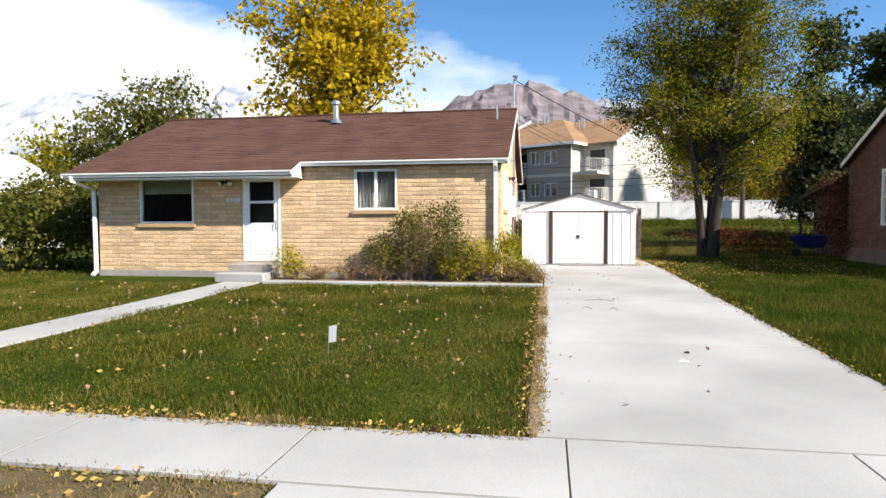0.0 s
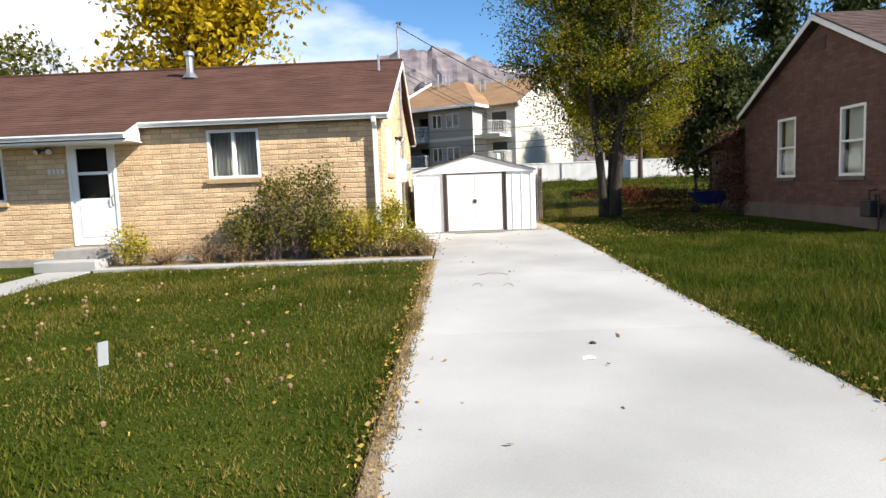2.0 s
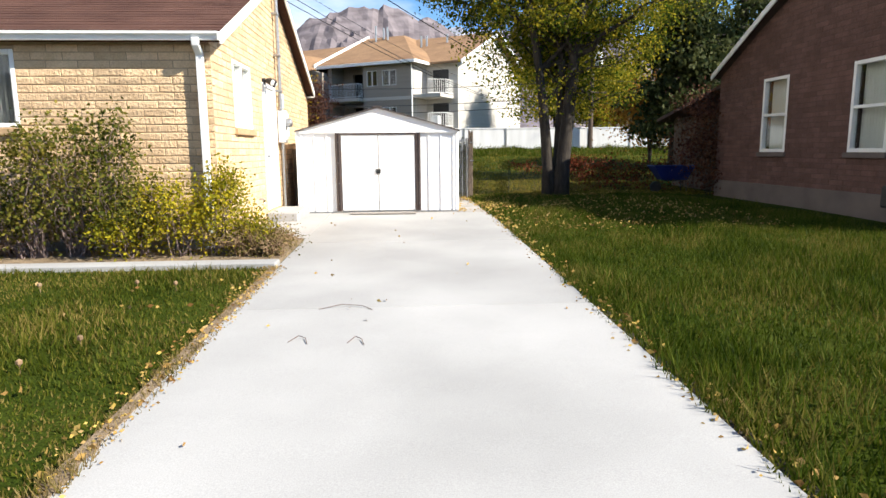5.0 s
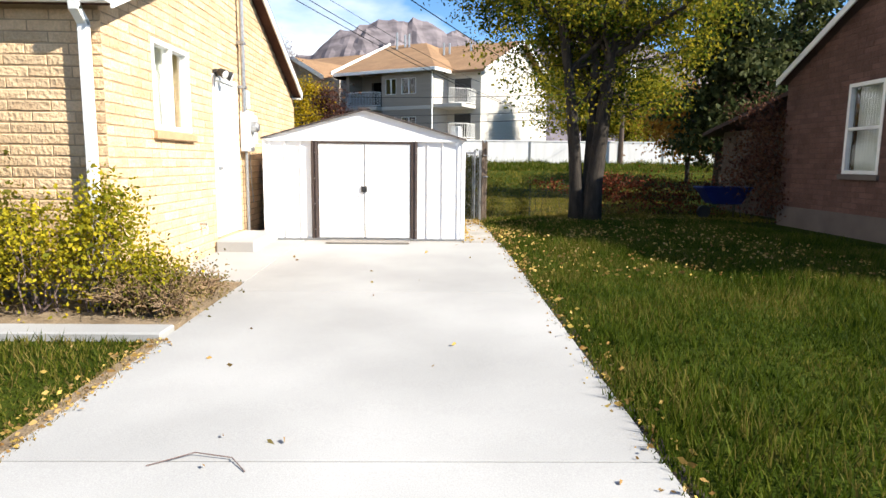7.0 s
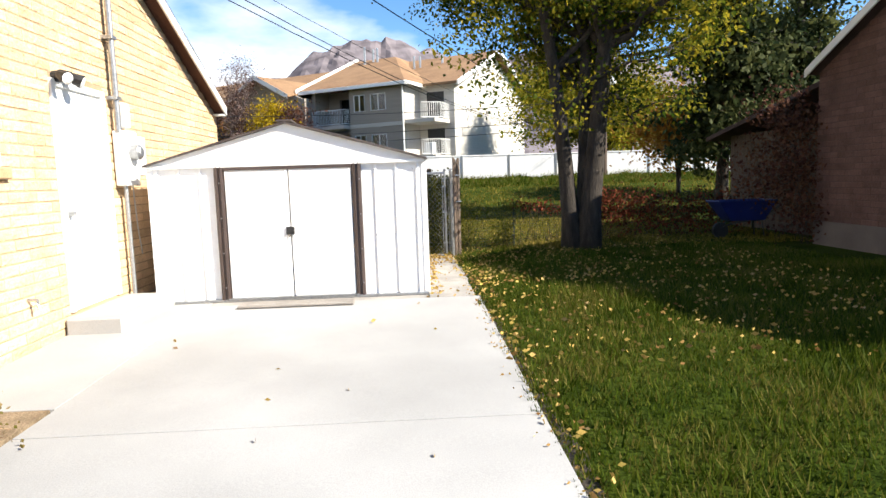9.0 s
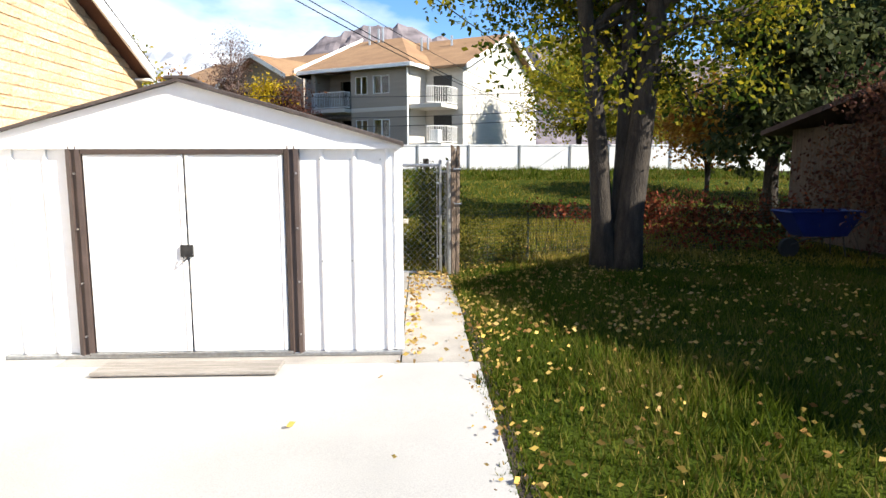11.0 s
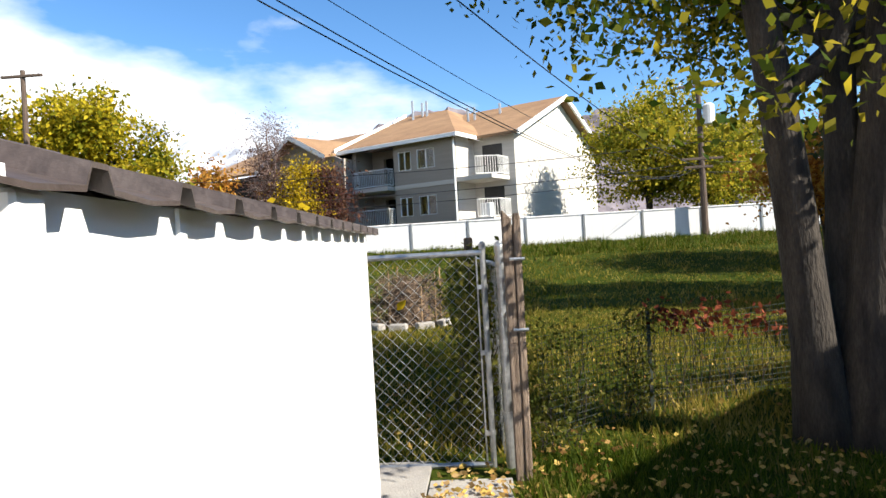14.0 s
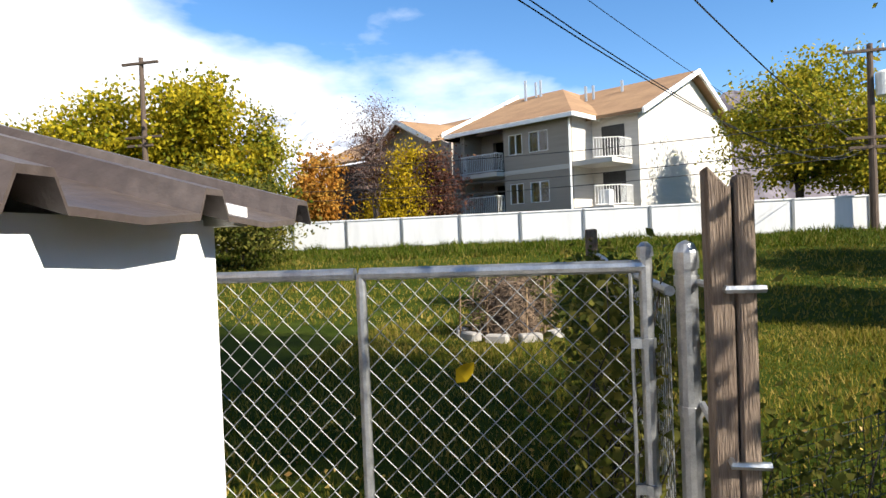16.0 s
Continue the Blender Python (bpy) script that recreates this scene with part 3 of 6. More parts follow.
def window(parent, m, u0, u1, z0, z1, split="v", sill=True, blind=0.0, curtain=True, name="window", fw=0.055, sillmat=None, cloth=None):
    """A window in its opening: frame, meeting rail, panes, stone sill, and what hangs behind it."""
    w = new(name)
    w.parent = parent
    f = Mesh()
    d0, d1 = -0.09, 0.012
    f.box((u0, d0, z0), (u0 + fw, d1, z1), 0.006, m).box((u1 - fw, d0, z0), (u1, d1, z1), 0.006, m)
    f.box((u0 + fw, d0, z1 - fw), (u1 - fw, d1, z1), 0.006, m).box((u0 + fw, d0, z0), (u1 - fw, d1, z0 + fw), 0.006, m)
    um, zm = (u0 + u1) / 2, (z0 + z1) / 2
    if split == "v":
        f.box((um - 0.03, d0, z0 + fw), (um + 0.03, d1 - 0.01, z1 - fw), 0.005, m)
    if split == "h":
        f.box((u0 + fw, d0, zm - 0.028), (u1 - fw, d1 - 0.01, zm + 0.028), 0.005, m)
    f.make("frame", M_WHITE, w)
    if split == "v":
        panes = [(u0 + fw, um - 0.03, z0 + fw, z1 - fw), (um + 0.03, u1 - fw, z0 + fw, z1 - fw)]
    elif split == "h":
        panes = [(u0 + fw, u1 - fw, z0 + fw, zm - 0.028), (u0 + fw, u1 - fw, zm + 0.028, z1 - fw)]
    else:
        panes = [(u0 + fw, u1 - fw, z0 + fw, z1 - fw)]
    for a, b, c, d in panes:
        p = Mesh().box((a - 0.01, -0.055, c - 0.01), (b + 0.01, -0.05, d + 0.01), 0, m).make("pane", M_GLASS, w)
        p.visible_shadow = False
    if blind:
        Mesh().box((u0 + fw, -0.14, z1 - fw - blind), (u1 - fw, -0.13, z1 - fw), 0, m).make("roller_blind", M_BLIND, w)
    if curtain:
        c = Mesh()
        n = 24
        for i in range(n):
            a = u0 + 0.03 + (u1 - u0 - 0.06) * i / n
            b = u0 + 0.03 + (u1 - u0 - 0.06) * (i + 1) / n
            y0, y1 = -0.2 + 0.02 * (i % 2), -0.2 + 0.02 * ((i + 1) % 2)
            c.add([m @ Vector(p) for p in ((a, y0, z0), (b, y1, z0), (b, y1, z1), (a, y0, z1), (a, y0 - .006, z0), (b, y1 - .006, z0), (b, y1 - .006, z1), (a, y0 - .006, z1))], [(0, 1, 2, 3), (7, 6, 5, 4)])
        c.make("curtain", cloth or M_CURTAIN, w, False, False)
    if sill:
        Mesh().box((u0 - 0.05, -0.1, z0 - 0.10), (u1 + 0.05, 0.06, z0 - 0.005), 0.01, m).make("sill", sillmat or M_SILL, w)
    return w


def shingles(parent, a, b, c, d, rows, material, thick=0.005, tab=0.9, name="shingle_course"):
    """Overlapping courses from the eave line a-b up to the ridge line d-c, laid as one part."""
    a, b, c, d = map(Vector, (a, b, c, d))
    nrm = (b - a).cross(d - a).normalized()
    if nrm.z < 0:
        nrm = -nrm
    m = Mesh()
    r = random.Random(5)
    for i in range(rows):
        t0, t1 = i / rows, min(1, (i + 1.25) / rows)
        L = (b - a).length
        u = -r.uniform(0, tab)
        while u < L:
            s0, s1 = max(0, u) / L, min(L, u + tab - 0.006) / L
            u += tab
            if s1 <= s0:
                continue
            j = r.uniform(0, 0.004)
            p = [a.lerp(b, s0).lerp(d.lerp(c, s0), t0), a.lerp(b, s1).lerp(d.lerp(c, s1), t0), a.lerp(b, s1).lerp(d.lerp(c, s1), t1), a.lerp(b, s0).lerp(d.lerp(c, s0), t1)]
            h = thick + j
            vs = [p[0] + nrm * h, p[1] + nrm * h, p[2] + nrm * 0.002, p[3] + nrm * 0.002, p[0], p[1]]
            m.add(vs, [(0, 1, 2, 3), (4, 5, 1, 0)])
    return tagged(m.make(name, material, parent, False, False), kind="stuff")


# ---------------- the tan brick house ----------------
house = thing("house", "single-storey tan brick house with brown shingle roof", "house", (0, 0, 0))
HX0, HX1, HY0, HY1 = -12.10, -1.92, -3.95, 3.75
FRONT = basis((0, HY0, 0), (1, 0, 0), (0, -1, 0))
SIDE = basis((HX1, 0, 0), (0, 1, 0), (1, 0, 0))
front_holes = [(-10.95, -9.48, 1.26, 2.46), (-8.18, -7.21, 0.33, 2.45), (-5.36, -4.32, 1.56, 2.52)]
side_holes = [(-2.92, -1.90, 1.58, 2.55), (-1.10, -0.08, 0.20, 2.42)]
EAVE, RIDGE, RY = 2.71, 4.46, -0.10
SL = (RIDGE - EAVE) / (RY - (HY0 - 0.14))
core = Mesh()
wall_core(core, FRONT, HX0, HX1, -0.3, 2.66, 0.2, front_holes)
wall_core(core, SIDE, HY0 + 0.2, HY1, -0.3, 2.66, 0.2, side_holes)
core.box((HX0, HY1, -0.3), (HX1, HY1 + 0.2, 2.66)).box((HX0, HY0 + 0.2, -0.3), (HX0 + 0.2, HY1, 2.66))
gab = [(HX1 - 0.2, HY0 + 0.1, 2.66), (HX1 - 0.2, HY1 + 0.15, 2.66), (HX1 - 0.2, RY, RIDGE - 0.16)]
core.prism(gab, (0.2, 0, 0))
core.prism([(HX0 + 0.2, p[1], p[2]) for p in gab], (-0.2, 0, 0))
core.make("wall", M_MORTAR, house)
# Floor, ceiling and partitions painted near-black to stand for an unlit interior.
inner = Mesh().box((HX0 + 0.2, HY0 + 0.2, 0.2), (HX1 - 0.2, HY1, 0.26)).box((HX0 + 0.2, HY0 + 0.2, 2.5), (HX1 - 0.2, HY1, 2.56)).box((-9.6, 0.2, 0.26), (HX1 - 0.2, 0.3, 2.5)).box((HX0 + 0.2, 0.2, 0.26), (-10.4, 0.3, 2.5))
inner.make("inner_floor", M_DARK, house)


def full(z):
    return (-99, 99) if z < 2.66 else None


def gable(z):
    if z < 2.74:
        return (-99, 99)
    if z > RIDGE - 0.2:
        return None
    k = (RIDGE - 0.16 - z) / (RIDGE - 0.16 - 2.66)
    return (RY - (RY - HY0 - 0.1) * k, RY + (HY1 + 0.15 - RY) * k)


found = Mesh().box((HX0 - 0.02, HY0 - 0.03, -0.3), (HX1 + 0.02, HY0 - 0.002, 0.09), 0.008)
found.make("foundation", M_CONC_OLD, house)
window(house, FRONT, *front_holes[0], split="", blind=0.42, curtain=False, fw=0.05)
window(house, FRONT, *front_holes[2], split="v")
window(house, SIDE, *side_holes[0], split="v", cloth=M_LACE)

# front door: white storm door with two dark panes
door = new("door")
door.parent = house
u0, u1, z0, z1 = front_holes[1]
f = Mesh()
f.box((u0, -0.12, z0), (u0 + 0.06, 0.02, z1), 0.006, FRONT).box((u1 - 0.06, -0.12, z0), (u1, 0.02, z1), 0.006, FRONT).box((u0 + 0.06, -0.12, z1 - 0.06), (u1 - 0.06, 0.02, z1), 0.006, FRONT)
a, b = u0 + 0.06, u1 - 0.06
g0, gm, g1, gt = 1.27, 1.74, 1.80, 2.26
f.box((a, -0.05, z0 + 0.01), (b, 0.0, g0), 0.004, FRONT).box((a, -0.05, gt), (b, 0.0, z1 - 0.06), 0.004, FRONT)
f.box((a, -0.05, g0), (a + 0.11, 0.0, gt), 0.004, FRONT).box((b - 0.11, -0.05, g0), (b, 0.0, gt), 0.004, FRONT).box((a + 0.11, -0.05, gm), (b - 0.11, 0.0, g1), 0.004, FRONT)
f.box((a + 0.12, 0.001, 0.5), (b - 0.12, 0.008, 1.15), 0.004, FRONT)
f.make("door_leaf", M_WHITE, door)
for c, d in ((g0, gm), (g1, gt)):
    p = Mesh().box((a + 0.10, -0.03, c - 0.01), (b - 0.10, -0.025, d + 0.01), 0, FRONT).make("pane", M_GLASS, door)
    p.visible_shadow = False
# Backing behind the panes, its near-black colour standing for indoor shade.
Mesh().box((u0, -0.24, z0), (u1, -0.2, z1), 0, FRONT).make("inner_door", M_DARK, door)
Mesh().tube([FRONT @ Vector((b - 0.05, 0.0, 1.12)), FRONT @ Vector((b - 0.05, 0.05, 1.14)), FRONT @ Vector((b - 0.05, 0.05, 1.30)), FRONT @ Vector((b - 0.05, 0.0, 1.32))], 0.011, 6).make("handle", M_DARKMETAL, door)

# side door: plain white slab in a white frame
sdoor = new("door")
sdoor.parent = house
u0, u1, z0, z1 = side_holes[1]
f = Mesh().box((u0, -0.1, z0), (u0 + 0.07, 0.03, z1), 0.006, SIDE).box((u1 - 0.07, -0.1, z0), (u1, 0.03, z1), 0.006, SIDE).box((u0 + 0.07, -0.1, z1 - 0.07), (u1 - 0.07, 0.03, z1), 0.006, SIDE)
f.box((u0 + 0.07, -0.06, z0), (u1 - 0.07, 0.0, z1 - 0.07), 0.004, SIDE)
for c, d in ((0.35, 1.0), (1.15, 1.75), (1.88, 2.22)):
    f.box((u0 + 0.18, 0.001, c), (u1 - 0.18, 0.009, d), 0.006, SIDE)
f.make("door_leaf", M_WHITE, sdoor)
Mesh().tube([SIDE @ Vector((u0 + 0.14, 0, 1.15)), SIDE @ Vector((u0 + 0.14, 0.06, 1.15))], 0.028, 10).make("knob", M_GALV, sdoor)

# roof, fascia, gutters
roof = new("roof")
roof.parent = house
RX0, RX1 = -12.48, -1.74
JX = -6.63
ye_r, ye_l = HY0 - 0.14, HY0 - 0.66
ze_l = EAVE - SL * (ye_r - ye_l)
yb = 2 * RY - ye_r
deck = Mesh()
for x0, x1, ye, ze in ((RX0, JX, ye_l, ze_l), (JX, RX1, ye_r, EAVE)):
    deck.prism([(x0, ye, ze), (x0, RY, RIDGE), (x0, RY, RIDGE - 0.13), (x0, ye, ze - 0.13)], (x1 - x0, 0, 0))
deck.prism([(RX0, yb, EAVE), (RX0, RY, RIDGE), (RX0, RY, RIDGE - 0.13), (RX0, yb, EAVE - 0.13)], (RX1 - RX0, 0, 0))
deck.make("deck", M_ROOF, roof)
shingles(roof, (RX0 - .02, ye_l - .03, ze_l + 0.003), (JX, ye_l - .03, ze_l + 0.003), (JX, RY, RIDGE + 0.02), (RX0 - .02, RY, RIDGE + 0.02), 34, M_ROOF)
shingles(roof, (JX, ye_r - .03, EAVE + 0.003), (RX1 + .02, ye_r - .03, EAVE + 0.003), (RX1 + .02, RY, RIDGE + 0.02), (JX, RY, RIDGE + 0.02), 30, M_ROOF)
shingles(roof, (RX1 + .02, yb + .03, EAVE + 0.003), (RX0, yb + .03, EAVE + 0.003), (RX0, RY, RIDGE + 0.02), (RX1 + .02, RY, RIDGE + 0.02), 30, M_ROOF)
Mesh().box((RX0, RY - 0.11, RIDGE - 0.02), (RX1 + .02, RY + 0.11, RIDGE + 0.035), 0.01).make("ridge_cap", M_ROOF, roof)
tr = Mesh()
tr.box((RX0, ye_l + 0.0, ze_l - 0.17), (JX, ye_l + 0.02, ze_l - 0.132)).box((RX0, ye_l + 0.02, ze_l - 0.16), (JX, HY0 - 0.02, ze_l - 0.134))
tr.prism([(JX, ye_l, ze_l - 0.15), (JX, ye_l, ze_l), (JX, ye_r, EAVE), (JX, ye_r, ze_l - 0.15)], (0.02, 0, 0))
for yy in (-1, 1):
    e0 = (ye_r if yy < 0 else yb)
    tr.prism([(RX1, e0, EAVE - 0.15), (RX1, RY, RIDGE - 0.15), (RX1, RY, RIDGE - 0.005), (RX1, e0, EAVE - 0.005)], (0.025, 0, 0))
tr.box((HX1 + 0.002, yb - 0.14, EAVE - 0.16), (RX1, yb, EAVE - 0.132))
tr.apart("fascia", M_WHITE, roof)


def gutter(parent, x0, x1, y, z):
    """A K-style gutter hung on the fascia."""
    prof = [(0, 0), (0, -0.10), (-0.06, -0.10), (-0.075, -0.055), (-0.10, -0.03), (-0.10, 0), (-0.09, 0), (-0.09, -0.025), (-0.065, -0.05), (-0.052, -0.092), (-0.006, -0.092), (-0.006, 0)]
    m = Mesh()
    n = len(prof)
    vs = [(x, y + p[0], z + p[1]) for x in (x0, x1) for p in prof]
    m.add(vs, [(i, (i + 1) % n, n + (i + 1) % n, n + i) for i in range(n)])
    m.box((x0 - 0.004, y - 0.10, z - 0.10), (x0, y, z)).box((x1, y - 0.10, z - 0.10), (x1 + 0.004, y, z))
    m.make("gutter", M_WHITE, parent)


gutter(roof, RX0 - 0.02, JX + 0.02, ye_l - 0.002, ze_l - 0.01)
gutter(roof, JX + 0.03, RX1, ye_r - 0.002, EAVE - 0.01)


def downspout(parent, pts, w=0.045):
    m = Mesh()
    for p, q in zip(pts, pts[1:]):
        p, q = Vector(p), Vector(q)
        d = (q - p)
        t = d.to_track_quat("Z", "Y").to_matrix().to_4x4()
        m.box((-w, -w * 0.75, -0.02), (w, w * 0.75, d.length + 0.02), 0.008, Matrix.Translation(p) @ t)
    m.make("downspout", M_WHITE, parent)


downspout(roof, [(-2.02, ye_r - 0.06, EAVE - 0.1), (-2.02, ye_r - 0.05, EAVE - 0.16), (-2.02, HY0 - 0.07, EAVE - 0.26), (-2.02, HY0 - 0.07, 0.35), (-2.00, HY0 - 0.16, 0.2)])
downspout(roof, [(-12.28, ye_l - 0.05, ze_l - 0.1), (-12.26, ye_l - 0.04, ze_l - 0.2), (-12.14, HY0 - 0.12, ze_l - 0.38), (-12.14, HY0 - 0.1, 0.05), (-12.12, HY0 - 0.25, -0.02)])
vent = Mesh()
vent.tube([(-6.82, -0.95, 3.95), (-6.82, -0.95, 4.62)], 0.085, 14).tube([(-6.82, -0.95, 4.60), (-6.82, -0.95, 4.62), (-6.82, -0.95, 4.70), (-6.82, -0.95, 4.74)], [0.11, 0.125, 0.125, 0.05], 14)
vent.tube([(-6.82, -0.95, 4.08), (-6.82, -0.95, 4.22)], [0.2, 0.09], 14)
vent.make("flue", M_GALV, roof)
Mesh().tube([(-2.22, -1.1, 4.05), (-2.22, -1.1, 4.42)], 0.028, 8).make("vent_stub", M_GALV, roof)

# electric service on the side wall
serv = new("service_mast")
serv.parent = house
ms = Mesh().tube([(HX1 + 0.09, 0.04, 2.0), (HX1 + 0.09, 0.04, 5.25), (HX1 + 0.11, 0.04, 5.36)], 0.033, 10)
ms.tube([(HX1 + 0.12, 0.04, 5.33), (HX1 + 0.16, 0.04, 5.42), (HX1 + 0.06, 0.04, 5.44)], [0.05, 0.06, 0.03], 8)
for z in (2.35, 3.0, 3.75):
    ms.box((HX1 + 0.0, -0.02, z), (HX1 + 0.13, 0.10, z + 0.04), 0.004)
ms.make("mast", M_GALV, serv)
bx = Mesh().box((HX1 + 0.02, 0.02, 1.40), (HX1 + 0.15, 0.36, 2.02), 0.012).box((HX1 + 0.02, 0.38, 1.52), (HX1 + 0.13, 0.62, 1.98), 0.01).box((HX1 + 0.02, 0.2, 2.06), (HX1 + 0.1, 0.34, 2.34), 0.01)
bx.apart("panel_box", M_GREYBOX, serv)
Mesh().tube([(HX1 + 0.15, 0.19, 1.78), (HX1 + 0.24, 0.19, 1.78), (HX1 + 0.27, 0.19, 1.78)], [0.085, 0.085, 0.05], 16).make("meter", M_GALV, serv)
cd = Mesh().tube([(HX1 + 0.08, 0.12, 1.40), (HX1 + 0.08, 0.12, 0.1)], 0.025, 8).tube([(HX1 + 0.08, 0.3, 1.4), (HX1 + 0.09, 0.32, 0.9), (HX1 + 0.10, 0.36, 0.6), (HX1 + 0.1, 0.34, 0.72)], 0.008, 6)
cd.apart("conduit", M_GALV, serv)


def floodlight(parent, m, u, z, dark=True):
    """A twin lamp holder on a round box."""
    e = new("floodlight")
    e.parent = parent
    k = Mesh().tube([m @ Vector((u, 0.0, z)), m @ Vector((u, 0.05, z))], 0.055, 12)
    for s in (-1, 1):
        k.tube([m @ Vector((u, 0.05, z)), m @ Vector((u + s * 0.07, 0.09, z + 0.01)), m @ Vector((u + s * 0.10, 0.12, z)), m @ Vector((u + s * 0.13, 0.20, z - 0.04))], [0.02, 0.03, 0.05, 0.068], 10)
    k.make("holder", M_DARKMETAL, e)
    b = Mesh()
    for s in (-1, 1):
        b.tube([m @ Vector((u + s * 0.13, 0.20, z - 0.04)), m @ Vector((u + s * 0.135, 0.215, z - 0.046))], [0.062, 0.03], 10)
    b.apart("bulb", M_GREYBOX, e)


floodlight(house, FRONT, -8.54, 2.25)
floodlight(house, SIDE, -1.0, 2.44)
num = new("house_number")
num.parent = house
pl = Mesh()
for i in range(4):
    pl.box((-8.58 + i * 0.09, 0.018, 1.78), (-8.52 + i * 0.09, 0.026, 1.88), 0, FRONT)
pl.apart("digit_bar", M_GREYBOX, num)
hose = Mesh().tube([SIDE @ Vector((-1.75, 0.01, 0.45)), SIDE @ Vector((-1.75, 0.09, 0.45)), SIDE @ Vector((-1.75, 0.1, 0.38))], 0.016, 6)
hose.make("tap", M_GALV, house)

step = thing("door_step", "two worn concrete steps before the front door", "step")
s1 = Mesh().box((-8.26, -4.55, -0.2), (-7.15, -3.985, 0.31), 0.02)
s1.make("upper_step", M_CONC_OLD, step)
Mesh().box((-8.4, -4.95, -0.2), (-7.2, -4.54, 0.12), 0.02).make("lower_step", M_CONC, step)
step2 = thing("side_step", "plain concrete step below the side door", "step")
Mesh().box((HX1 + 0.02, -1.25, -0.1), (HX1 + 0.55, 0.1, 0.17), 0.02).make("block", M_CONC, step2)
Mesh().box((HX1 + 0.02, 0.1, -0.1), (HX1 + 0.30, 1.4, 0.06), 0.02).make("block", M_CONC, step2)

# ---------------- the shed ----------------
shed = thing("garden_shed", "white ribbed steel garden shed with brown door trim", "shed", (0, 0, 0.0))
SW, SD, SE, SP = 1.55, 2.36, 1.60, 2.045
bd = Mesh()


def ribbed(mesh, m, u0, u1, z0, z1, ribs, h=0.016):
    """Steel sheet with narrow pressed ribs at the given places."""
    mesh.box((u0, -0.02, z0), (u1, 0.0, z1), 0, m)
    for r in ribs:
        mesh.prism([m @ Vector(p) for p in ((r - 0.014, 0.0005, z0), (r - 0.011, h, z0), (r + 0.011, h, z0), (r + 0.014, 0.0005, z0))], (0, 0, z1 - z0))


SF = basis((0, 0, 0), (1, 0, 0), (0, -1, 0))
SR = basis((SW, 0, 0), (0, 1, 0), (1, 0, 0))
SLm = basis((-SW, 0, 0), (0, 1, 0), (-1, 0, 0))
ribbed(bd, SF, 0.80, SW, 0.06, SE, [0.99, 1.23, 1.47])
ribbed(bd, SF, -SW, -0.80, 0.06, SE, [-0.99, -1.23, -1.47])
ribbed(bd, SR, 0.02, SD - 0.02, 0.06, SE + 0.006, [0.36, 1.21, 2.06], 0.006)
ribbed(bd, SLm, 0.02, SD - 0.02, 0.06, SE + 0.006, [0.36, 1.21, 2.06], 0.006)
bd.box((-SW, SD - 0.02, 0.06), (SW, SD, SE))
for sx in (-1, 1):
    bd.box((sx * SW - 0.03, -0.012, 0.06), (sx * SW + 0.03, 0.03, SE), 0.004)
bd.make("body", M_SHED, shed)
gb = Mesh()
gp = [(-SW - 0.02, 0, SE), (SW + 0.02, 0, SE), (SW + 0.02, 0, SE + 0.02), (0.75, 0, 1.835), (0, 0, SP), (-0.75, 0, 1.835), (-SW - 0.02, 0, SE + 0.02)]
gb.prism([(p[0], -0.035, p[2]) for p in gp], (0, 0.03, 0))
gb.prism([(p[0], SD + 0.005, p[2]) for p in gp], (0, 0.03, 0))
gb.box((-SW, -0.05, SE - 0.025), (SW, -0.036, SE + 0.012))
gb.apart("gable_panel", M_SHED, shed)
for x0, x1 in ((-0.715, -0.006), (0.006, 0.715)):
    d = Mesh().box((x0, -0.03, 0.07), (x1, -0.008, SE - 0.06), 0.006)
    d.box((x0 + 0.01, -0.036, 0.08), (x0 + 0.03, -0.031, SE - 0.07)).box((x1 - 0.03, -0.036, 0.08), (x1 - 0.01, -0.031, SE - 0.07))
    d.make("door", M_SHED, shed)
jb = Mesh()
for sx in (-1, 1):
    jb.prism([(sx * 0.72, -0.012, 0.05), (sx * 0.725, -0.045, 0.05), (sx * 0.755, -0.052, 0.05), (sx * 0.76, -0.036, 0.05), (sx * 0.79, -0.036, 0.05), (sx * 0.795, -0.052, 0.05), (sx * 0.825, -0.045, 0.05), (sx * 0.83, -0.001, 0.05)], (0, 0, SE - 0.055))
jb.box((-0.72, -0.046, SE - 0.062), (0.72, -0.006, SE - 0.026), 0.003)
jb.apart("door_jamb", M_SHEDTRIM, shed)
lk = Mesh().box((-0.05, -0.05, 0.79), (0.045, -0.037, 0.88), 0.004).tube([(-0.02, -0.06, 0.80), (-0.02, -0.075, 0.76), (0.02, -0.06, 0.80)], 0.008, 6)
lk.make("latch", M_DARKMETAL, shed)
sill = Mesh().box((-SW - 0.02, -0.05, 0.03), (SW + 0.02, SD + 0.02, 0.058), 0.004).box((-0.75, -0.06, 0.058), (0.75, -0.03, 0.072), 0.002)
sill.make("base_frame", M_GALV, shed)
sc = Mesh()
for x in (0.81, 0.98, 1.2, 1.42, -0.81, -0.98, -1.2, -1.42):
    for z in (0.75, 1.5):
        sc.tube([(x, -0.019, z), (x, -0.024, z)], 0.006, 6)
for x in (0.79, -0.79):
    for z in (0.2, 0.6, 1.0, 1.4):
        sc.tube([(x + 0.02, -0.036, z), (x + 0.02, -0.058, z)], 0.007, 6)
sc.apart("screw", M_GALV, shed)
rf = Mesh()
prof = [(0, SP + 0.012), (0.75, 1.85), (SW + 0.042, SE + 0.008)]
nr = 22
